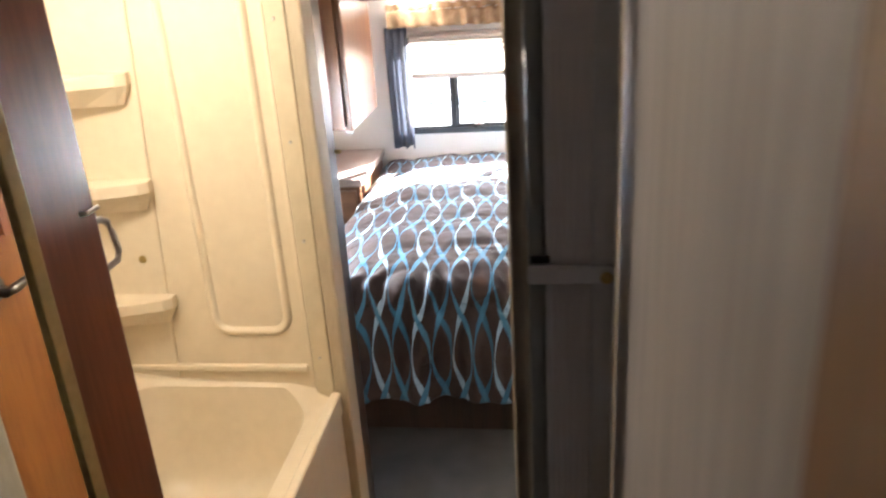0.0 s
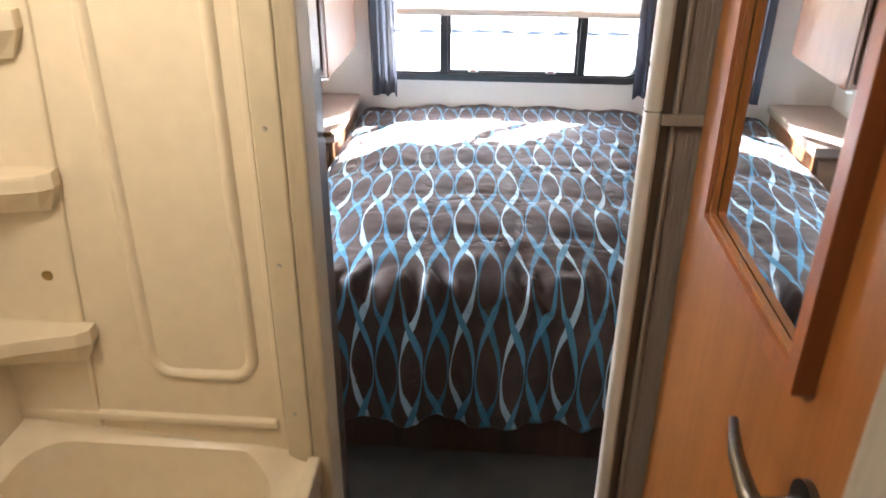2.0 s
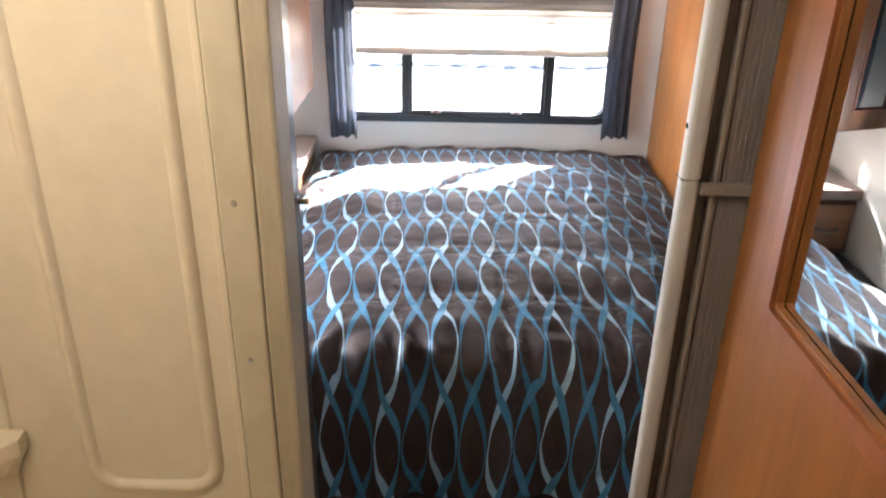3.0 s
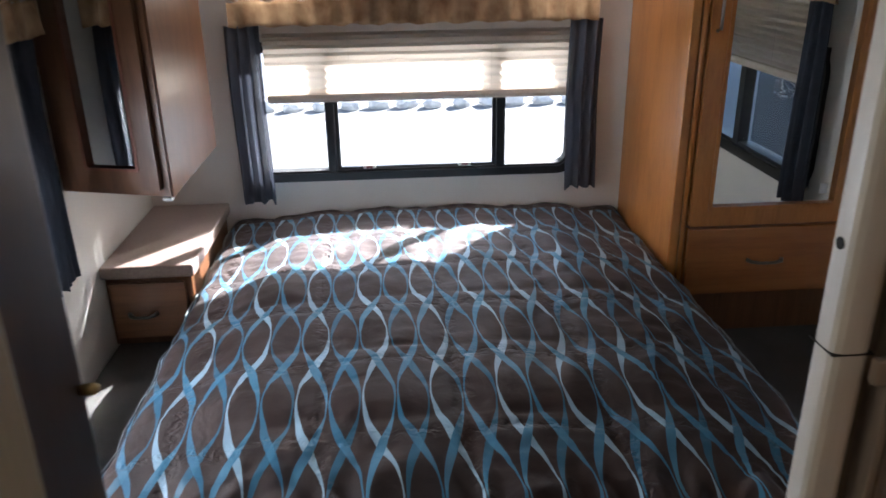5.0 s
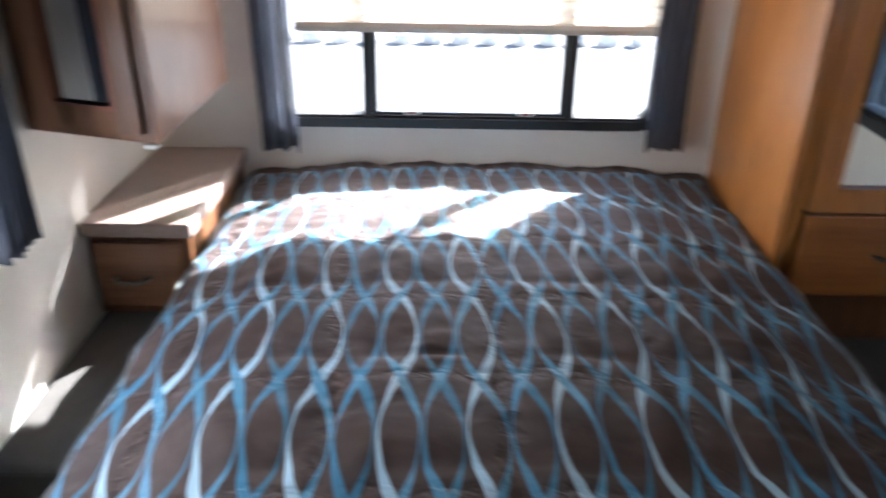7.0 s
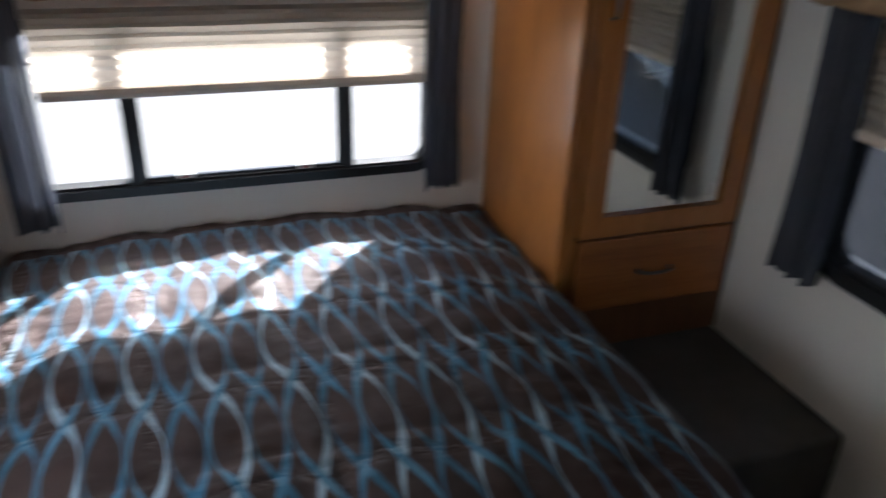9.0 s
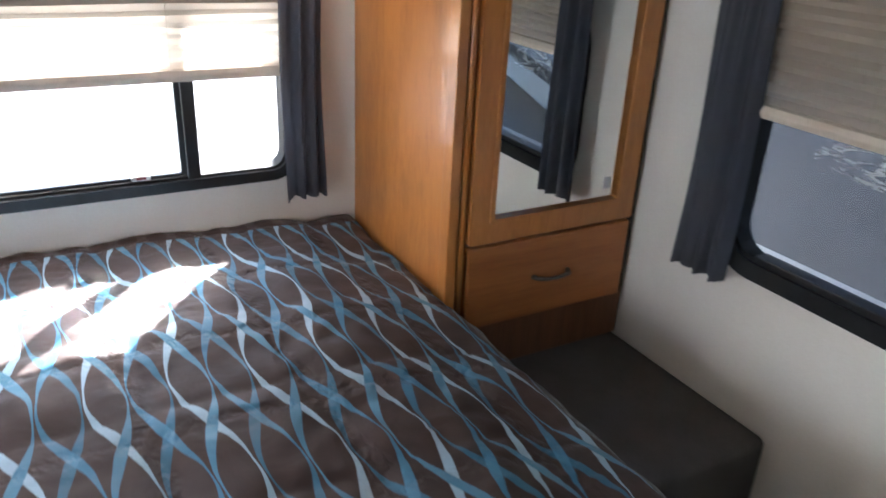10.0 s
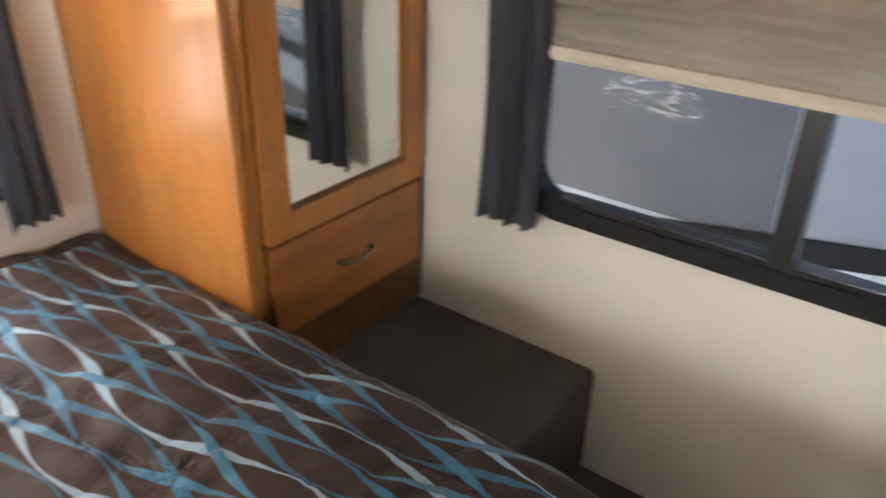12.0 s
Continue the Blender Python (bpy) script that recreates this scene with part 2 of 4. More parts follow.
    relief = calc("ADD", calc("MULTIPLY", weave.outputs[0], 0.03), crumple.outputs[0])
    relief = calc("ADD", relief, calc("MULTIPLY", seam, calc("SUBTRACT", calc("MULTIPLY", pucker.outputs[0], 1.6), 1.1)))
    bump(m, relief, 0.75, 0.012)
    return m


RIBBON = (0.0742, 0.303)
QUILT = quilt_cloth()
PIPING = noisy("piping_cloth", (0.12, 0.12, 0.12), (0.26, 0.28, 0.28), 90, 0.8, 0.2)
MATTRESS = mat("mattress_cover", (0.55, 0.53, 0.50), 0.9)


# ---------------------------------------------------------------- building helpers
HOME = {}


def thing(name, at, label="", category="", group="", kind=""):
    ob = new(name)
    ob.location = at
    HOME[ob] = Vector(at)
    return tagged(ob, label, category, group, kind)


def mesh_of(name, bm, material, smooth=False):
    me = bpy.data.meshes.new(name)
    bm.to_mesh(me)
    bm.free()
    me.materials.append(material)
    if smooth:
        me.polygons.foreach_set("use_smooth", [True] * len(me.polygons))
    return me


def part(name, bm, material, parent, label="", smooth=False):
    """Links a bmesh, built in world places, as one mesh under a thing or a part."""
    home = HOME[parent]
    bmesh.ops.translate(bm, vec=-home, verts=bm.verts)
    ob = new(name, mesh_of(name, bm, material, smooth))
    ob.parent = parent
    HOME[ob] = home
    return tagged(ob, label)


def solid(name, bm, material, label="", category="", kind="", group="", smooth=False, base=(0, 0, 0)):
    """A top-level thing, or piece of the setting, of one mesh."""
    bmesh.ops.translate(bm, vec=-Vector(base), verts=bm.verts)
    ob = new(name, mesh_of(name, bm, material, smooth))
    ob.location = base
    HOME[ob] = Vector(base)
    return tagged(ob, label, category, group, kind)


def block(x0, x1, y0, y1, z0, z1, bevel=0.0, seg=2, bm=None):
    b = bmesh.new()
    bmesh.ops.create_cube(b, size=1)
    for v in b.verts:
        v.co = ((x0 + x1) / 2 + v.co.x * (x1 - x0), (y0 + y1) / 2 + v.co.y * (y1 - y0), (z0 + z1) / 2 + v.co.z * (z1 - z0))
    if bevel:
        bmesh.ops.bevel(b, geom=list(b.edges), offset=bevel, segments=seg, profile=0.6, affect="EDGES")
    return join(bm, b) if bm is not None else b


def join(bm, other):
    me = bpy.data.meshes.new("tmp")
    other.to_mesh(me)
    other.free()
    bm.from_mesh(me)
    bpy.data.meshes.remove(me)
    return bm


def tube(points, radius, sides=10, bm=None):
    """A round bar along points."""
    bm = bm if bm is not None else bmesh.new()
    pts = [Vector(p) for p in points]
    rings = []
    for i, p in enumerate(pts):
        d = (pts[min(i + 1, len(pts) - 1)] - pts[max(i - 1, 0)]).normalized()
        a = d.orthogonal().normalized() if abs(d.z) > 0.9 else d.cross(Vector((0, 0, 1))).normalized()
        b = d.cross(a).normalized()
        r = radius[i] if isinstance(radius, (list, tuple)) else radius
        rings.append([bm.verts.new(p + r * (math.cos(2 * math.pi * k / sides) * a + math.sin(2 * math.pi * k / sides) * b)) for k in range(sides)])
    for r0, r1 in zip(rings, rings[1:]):
        for k in range(sides):
            bm.faces.new((r0[k], r0[(k + 1) % sides], r1[(k + 1) % sides], r1[k]))
    bm.faces.new(rings[0][::-1])
    bm.faces.new(rings[-1])
    bmesh.ops.recalc_face_normals(bm, faces=bm.faces)
    return bm


def rounded(w, h, r, seg=8):
    """The outline of a rounded rectangle from (0, 0) to (w, h)."""
    out = []
    for cx, cy, a0 in ((w - r, r, -90), (w - r, h - r, 0), (r, h - r, 90), (r, r, 180)):
        for i in range(seg + 1):
            a = radians(a0 + 90 * i / seg)
            out.append((cx + r * math.cos(a), cy + r * math.sin(a)))
    return out


def ring(place, u0, v0, w, h, r, inset, n0, n1, seg=8):
    """A frame between a rounded outline and the same outline drawn in by inset; place maps (u, v, n) to the world."""
    bm = bmesh.new()
    outer = [(u0 + a, v0 + b) for a, b in rounded(w, h, r, seg)]
    inner = [(u0 + inset + a, v0 + inset + b) for a, b in rounded(w - 2 * inset, h - 2 * inset, max(r - inset, 0.004), seg)]
    loops = [[bm.verts.new(place(a, b, n)) for a, b in loop] for loop, n in ((outer, n0), (outer, n1), (inner, n1), (inner, n0))]
    k = len(outer)
    for i in range(4):
        a, b = loops[i], loops[(i + 1) % 4]
        for j in range(k):
            bm.faces.new((a[j], a[(j + 1) % k], b[(j + 1) % k], b[j]))
    bmesh.ops.recalc_face_normals(bm, faces=bm.faces)
    return bm


def rib(place, u0, v0, w, h, r, wide, high, seg=8):
    """A half-round rib that runs along a rounded outline."""
    bm = bmesh.new()
    loops = []
    for i in range(7):
        k = i / 6
        d = wide * k
        loops.append([bm.verts.new(place(u0 + d + a, v0 + d + b, high * math.sin(math.pi * k) ** 0.8 - (0.001 if i in (0, 6) else 0))) for a, b in rounded(w - 2 * d, h - 2 * d, max(r - d, 0.01), seg)])
    for a, b in zip(loops, loops[1:]):
        for j in range(len(a)):
            bm.faces.new((a[j], a[(j + 1) % len(a)], b[(j + 1) % len(a)], b[j]))
    bmesh.ops.recalc_face_normals(bm, faces=bm.faces)
    return bm


def slab(place, outline, n0, n1):
    """A plate with the given outline."""
    bm = bmesh.new()
    a, b = [[bm.verts.new(place(u, v, n)) for u, v in outline] for n in (n0, n1)]
    bm.faces.new(a)
    bm.faces.new(b[::-1])
    for i in range(len(a)):
        j = (i + 1) % len(a)
        bm.faces.new((a[i], b[i], b[j], a[j]))
    bmesh.ops.recalc_face_normals(bm, faces=bm.faces)
    return bm


def bar(place, u0, u1, v0, v1, n0, n1, bevel=0.0):
    b = slab(place, ((u0, v0), (u1, v0), (u1, v1), (u0, v1)), n0, n1)
    if bevel:
        bmesh.ops.bevel(b, geom=list(b.edges), offset=bevel, segments=2, profile=0.6, affect="EDGES")
    return b


def rear(u, v, n):
    """The rear wall: u to the right, v up, n into the room."""
    return (u, REAR - n, v)


def right(u, v, n):
    """The wall on the right: u ahead."""
    return (RIGHT - n, u, v)


def left(u, v, n):
    return (LEFT + n, u, v)


# ---------------------------------------------------------------- the shell
REAR, RIGHT, LEFT, TOP = 4.0, 1.38, -1.035, 1.96
BACK = -2.2
WIN_REAR = (-0.645, 0.590, 0.745, 1.262)      # u0, u1, v0, v1 of the frames' outsides
WIN_RIGHT = (1.95, 3.125, 0.708, 1.25)
WIN_LEFT = (2.35, 3.055, 0.765, 1.25)
T = 0.05


def wall_with_window(place, u0, u1, v0, v1, win):
    a, b, c, d = win
    k = 0.018
    a, b, c, d = a + k, b - k, c + k, d - k
    bm = bar(place, u0, a, v0, v1, -T, 0)
    for q in ((b, u1, v0, v1), (a, b, v0, c), (a, b, d, v1)):
        join(bm, bar(place, *q, -T, 0))
    return bm


solid("wall_rear", wall_with_window(rear, LEFT - T, RIGHT + T, 0, TOP, WIN_REAR), WALL, kind="structure")
solid("wall_right", wall_with_window(right, BACK, REAR, 0, TOP, WIN_RIGHT), WALL, kind="structure")
solid("wall_left", wall_with_window(left, BACK, REAR, 0, TOP, WIN_LEFT), WALL, kind="structure")
solid("wall_back", block(LEFT - T, RIGHT + T, BACK - T, BACK, 0, TOP), WALL, kind="structure")
solid("floor", block(LEFT - T, RIGHT + T, 1.812, REAR + T, -0.05, 0), CARPET, "dark grey cut-pile carpet of the bedroom", "carpet", kind="structure")
solid("hall_floor", block(LEFT - T, RIGHT + T, BACK - T, 1.812, -0.05, -0.002), VINYL, "tan wood-look vinyl floor of the hall", "floor", kind="structure")
solid("ceiling", block(LEFT - T, RIGHT + T, BACK - T, REAR + T, TOP, TOP + 0.05), CEILING, kind="structure")

DOOR_L, DOOR_R = -0.385, 0.24                # the bedroom doorway
PY0, PY1 = 1.595, 1.635                       # the partition's faces
solid("wall_partition_left", block(LEFT, DOOR_L - 0.02, PY0, PY1, 0, TOP), WALL, kind="structure")
solid("wall_partition_right", block(DOOR_R + 0.02, RIGHT, 1.549, PY1, 0, TOP), WALL, kind="structure")
solid("wall_door_head", block(DOOR_L - 0.02, DOOR_R + 0.01, PY0, PY1, 1.90, TOP), WALL, kind="structure")
solid("trim_door_post", block(-0.421, DOOR_L, 1.557, PY1 + 0.008, 0, TOP, 0.006), POST, "greige door post at the bedroom doorway", "post", kind="structure")
solid("trim_threshold", block(LEFT, RIGHT, 1.798, 1.826, -0.01, 0.008, 0.003), IVORY_TRIM, "cream metal threshold strip", "threshold", kind="structure")


jamb = solid("trim_jamb", block(-0.462, -0.404, PY1 + 0.012, 1.775, 0, TOP - 0.002, 0.004), BASEWOOD, "dark brown wooden jamb with a gold edge", "jamb", kind="structure")
part("gold_edge", block(-0.4035, -0.399, PY1 + 0.014, 1.640, 0.01, TOP - 0.01, 0.001), GOLDTRIM, jamb)
part("strike_knob", tube([(-0.404, 1.765, 1.215), (-0.392, 1.767, 1.215), (-0.388, 1.767, 1.215)], [0.005, 0.006, 0.003], 10), BRASS, jamb, "small brass strike knob", True)


# ---------------------------------------------------------------- windows
def window(name, place, win, bars, sash, label, rim=0.030, r=0.075, thick=0.017):
    u0, u1, v0, v1 = win
    c = place((u0 + u1) / 2, v0, 0)
    w = thing(name, c, label, "window", kind="structure")
    part("window_frame", ring(place, u0, v0, u1 - u0, v1 - v0, r, rim, -T - 0.01, 0.016), BLACK, w)
    part("gasket", ring(place, u0 + rim - 0.006, v0 + rim - 0.006, u1 - u0 - 2 * rim + 0.012, v1 - v0 - 2 * rim + 0.012, r - rim + 0.010, 0.014, -T + 0.006, 0.004), DARKGAP, w)
    for u in bars:
        part("mullion", bar(place, u - thick, u + thick, v0 + 0.029, v1 - 0.029, -T + 0.01, 0.008, 0.003), BLACK, w)
    edges = [u0 + 0.032, *bars, u1 - 0.032]
    for a, b in zip(edges, edges[1:]):
        p = part("pane", bar(place, a, b, v0 + 0.032, v1 - 0.032, -T + 0.018, -T + 0.023), GLASS, w)
        p.visible_shadow = False
    for a, b in sash:
        s = part("sash", ring(place, a, v0 + 0.032, b - a, v1 - v0 - 0.064, 0.012, 0.014, -T + 0.026, -0.008, 2), BLACK, w)
        for k in (0.2, 0.8):
            u = a + (b - a) * k
            lat = part("latch", bar(place, u - 0.024, u + 0.024, v0 + 0.040, v0 + 0.054, -0.012, 0.006, 0.003), VINYLWHITE, s, "white plastic latch")
            part("latch_mark", bar(place, u - 0.012, u + 0.012, v0 + 0.043, v0 + 0.050, 0.0062, 0.0070), REDMARK, s, "dark red mark on the latch")
    return w


window("window_1", rear, WIN_REAR, (-0.343, 0.297), ((-0.326, 0.280),), "black-framed three-pane rear window with rounded corners")
w2 = window("window_2", right, WIN_RIGHT, (2.497,), (), "black-framed sliding side window with rounded corners", 0.044, 0.12, 0.026)
part("sill_track", bar(right, 2.06, 3.00, 0.738, 0.768, -T + 0.012, 0.006, 0.004), BLACK, w2)
part("insect_screen", bar(right, 2.535, 3.085, 0.775, 1.21, -T + 0.004, -T + 0.005), SCREEN, w2, "dark insect screen")
PALE_STREAK = mat("pale_streaks", (0.92, 0.94, 0.96), 0.12)
_streak = node(PALE_STREAK, "ShaderNodeTexNoise", Scale=60.0, Detail=4, Distortion=1.2)
link(PALE_STREAK, coords(PALE_STREAK, (1, 0.35, 1.3)), _streak.inputs["Vector"])
link(PALE_STREAK, ramp(PALE_STREAK, _streak.outputs[0], (0.46, (0.02, 0.02, 0.02)), (0.66, (0.55, 0.55, 0.55))), shader(PALE_STREAK).inputs["Alpha"])
bump(PALE_STREAK, _streak.outputs[0], 0.6, 0.004)


def streak_patch(u0, u1, v0, v1):
    """A crinkled patch for pale streaks, with a ragged outline."""
    bm = bmesh.new()
    nu, nv = 36, 14
    rows = []
    for j in range(nv + 1):
        b = j / nv
        row = []
        for i in range(nu + 1):
            a = i / nu
            ends = 0.20 * math.sin(3.1 * b) - 0.1 + 0.05 * noise.noise(Vector((b * 9, 1, 4)))
            u = u0 + (u1 - u0) * (0.5 + (a - 0.5) * (0.8 + ends))
            v = v0 + (v1 - v0) * (b + 0.05 * noise.noise(Vector((a * 5, b * 2, 2)))) + 0.010 * math.sin(3 * a)
            n = -T + 0.030 + 0.0022 * noise.noise(Vector((a * 6 + b * 3, b * 11 - a * 3, 7))) + 0.0012 * noise.noise(Vector((a * 17, b * 23, 3)))
            row.append(bm.verts.new(right(u, v, n)))
        rows.append(row)
    for p, q in zip(rows, rows[1:]):
        for i in range(nu):
            bm.faces.new((p[i], p[i + 1], q[i + 1], q[i]))
    return bm


part("streak_patch", streak_patch(2.700, 2.945, 0.998, 1.068), PALE_STREAK, w2, "crinkled pale-streaked patch on the glass", True)
window("window_3", left, WIN_LEFT, (), (), "black-framed side window over the carpeted ledge")


def pleated_blind(place, u0, u1, v0, v1, label):
    b = thing("pleated_blind", place((u0 + u1) / 2, v0, 0), label, "blind", "pleated blinds")
    bm = bmesh.new()
    n = round((v1 - 0.03 - v0) / 0.031)
    rows = []
    for i in range(2 * n + 1):
        v = v0 + 0.014 + (v1 - 0.03 - v0 - 0.014) * i / (2 * n)
        d = 0.030 + (0.0075 if i % 2 else -0.0075)
        rows.append([bm.verts.new(place(u, v + 0.0012 * math.sin(u * 9 + i), d)) for u in np.linspace(u0, u1, 13)])
    for a, c in zip(rows, rows[1:]):
        for k in range(12):
            bm.faces.new((a[k], a[k + 1], c[k + 1], c[k]))
    part("pleats", bm, BLIND, b)
    part("head_rail", bar(place, u0, u1, v1 - 0.03, v1, 0.012, 0.05, 0.004), BLINDRAIL, b)
    part("bottom_rail", bar(place, u0, u1, v0 - 0.006, v0 + 0.028, 0.014, 0.052, 0.015), BLINDRAIL, b)
    for k in (0.27, 0.73):
        u = u0 + (u1 - u0) * k
        part("cord", tube([place(u, v0 + 0.01, 0.046), place(u, v1 - 0.02, 0.046)], 0.0008, 5), BLINDRAIL, b)
    return b


BLINDRAIL = noisy("beige_rail", (0.56, 0.49, 0.41), (0.66, 0.58, 0.49), 60, 0.14, 0.02)
pleated_blind(rear, -0.560, 0.556, 1.054, 1.325, "beige pleated blind half lowered over the rear window")
pleated_blind(right, 2.02, 3.08, 1.10, 1.40, "beige pleated blind half lowered over the side window")
pleated_blind(left, 2.38, 3.02, 1.14, 1.40, "beige pleated blind half lowered over the side window")


def curtain(place, u0, u1, v0, v1, folds, seed, label, n_mid=0.065, gather=0.0):
    """A narrow curtain hanging in folds, ragged at the hem."""
    rnd = random.Random(seed)
    k, rows = folds * 14, 18
    bm = bmesh.new()
    ph = [rnd.uniform(-0.5, 0.5) for _ in range(folds + 1)]
    grid = []
    for j in range(rows + 1):
        s = j / rows
        line = []
        for i in range(k + 1):
            q = i / k
            f = int(q * folds)
            deep = 0.010 + 0.007 * (1 - s) + 0.004 * math.sin(9 * q + seed)
            swing = 2 * math.pi * q * folds + 0.7 * math.sin(3 * s + seed) + 0.9 * math.sin(4.1 * q + ph[0] * 5)
            n = n_mid + deep * (math.sin(swing) + 0.35 * math.sin(1.7 * swing + ph[min(f, folds)] * 0.4 + 2 * s))
            narrow = 1 - gather * math.sin(math.pi * min(1, s * 1.2)) * 0.5
            u = (u0 + u1) / 2 + (u1 - u0) * (q - 0.5) * narrow + 0.004 * math.sin(5 * s + seed)
            v = v0 + (v1 - v0) * s + (0.006 * math.sin(swing * 0.8 + seed) + 0.004 * math.sin(17 * q + 2 * seed) + rnd.uniform(-0.0015, 0.0015) if j == 0 else 0)
            line.append(bm.verts.new(place(u, v, n)))
        grid.append(line)
    for a, b in zip(grid, grid[1:]):
        for i in range(k):
            bm.faces.new((a[i], a[i + 1], b[i + 1], b[i]))
    base = place((u0 + u1) / 2, v0, n_mid)
    ob = solid("curtain", bm, CURTAIN, label, "curtain", group="slate curtains", smooth=True, base=base)
    ob.modifiers.new("thick", "SOLIDIFY").thickness = 0.0025
    return ob


SLATE = "slate blue-grey gathered curtain hanging beside the window"
curtain(rear, -0.682, -0.560, 0.684, 1.325, 3, 1, SLATE)
curtain(rear, 0.530, 0.648, 0.700, 1.325, 3, 2, SLATE)
curtain(right, 3.038, 3.188, 0.690, 1.40, 3, 3, SLATE)
curtain(left, 2.95, 3.105, 0.775, 1.40, 5, 4, SLATE)


def ruffle(place, u0, u1, v0, v1, rnd, deep, out):
    """A gathered strip of cloth, closed to a thin sheet with two sides."""
    bm = bmesh.new()
    k, rows = int((u1 - u0) / 0.005), 6
    waves = [(rnd.uniform(38, 120), rnd.uniform(0, 6), rnd.uniform(0.3, 1)) for _ in range(5)]
    sides = []
    for back in (0.0, 0.003):
        grid = []
        for j in range(rows + 1):
            s = j / rows
            line = []
            for i in range(k + 1):
                u = u0 + (u1 - u0) * i / k
                f = sum(a * math.sin(u * w + p + 0.8 * s) for w, p, a in waves) / 2.6
                line.append(bm.verts.new(place(u, v0 + (v1 - v0) * s + (0.008 * f if j in (0, rows) else 0), out - back + deep * f * (1.15 - 0.6 * s))))
            grid.append(line)
        for a, b in zip(grid, grid[1:]):
            for i in range(k):
                bm.faces.new((a[i], a[i + 1], b[i + 1], b[i]))
        sides.append(grid)
    for i in range(k):
        for j in (0, rows):
            bm.faces.new((sides[0][j][i], sides[0][j][i + 1], sides[1][j][i + 1], sides[1][j][i]))
    bmesh.ops.recalc_face_normals(bm, faces=bm.faces)
    return bm


def valance(place, u0, u1, v0, v1, seed, label):
    rnd = random.Random(seed)
    w = thing("valance", place((u0 + u1) / 2, v0, 0.08), label, "valance", "valances")
    split = v0 + (v1 - v0) * 0.72
    part("skirt", ruffle(place, u0, u1, v0, split, rnd, 0.017, 0.084), VALANCE, w, smooth=True)
    part("heading", ruffle(place, u0, u1, split + 0.002, v1, rnd, 0.010, 0.082), VALANCE, w, smooth=True)
    part("rod", tube([place(u0, split, 0.070), place(u1, split, 0.070)], 0.006, 8), BLINDRAIL, w)
    return w


valance(rear, -0.660, 0.632, 1.322, 1.440, 1, "ruffled gold and brown print valance over the rear window")
valance(right, 2.0, 3.24, 1.385, 1.50, 2, "ruffled gold and brown print valance over the side window")
valance(left, 2.28, 3.15, 1.385, 1.50, 3, "ruffled gold and brown print valance over the side window")


# ---------------------------------------------------------------- bed
BED_L, BED_R, FOOT = -0.745, 0.775, 2.250
bed = thing("bed", (0, 3.1, 0), "platform bed with a dark wooden base", "bed")
part("base", block(BED_L + 0.06, BED_R - 0.06, FOOT + 0.03, REAR - 0.01, 0, 0.30, 0.006), BASEWOOD, bed)
part("mattress", block(BED_L + 0.035, BED_R - 0.035, FOOT + 0.035, REAR - 0.02, 0.30, 0.545, 0.04, 3), MATTRESS, bed)


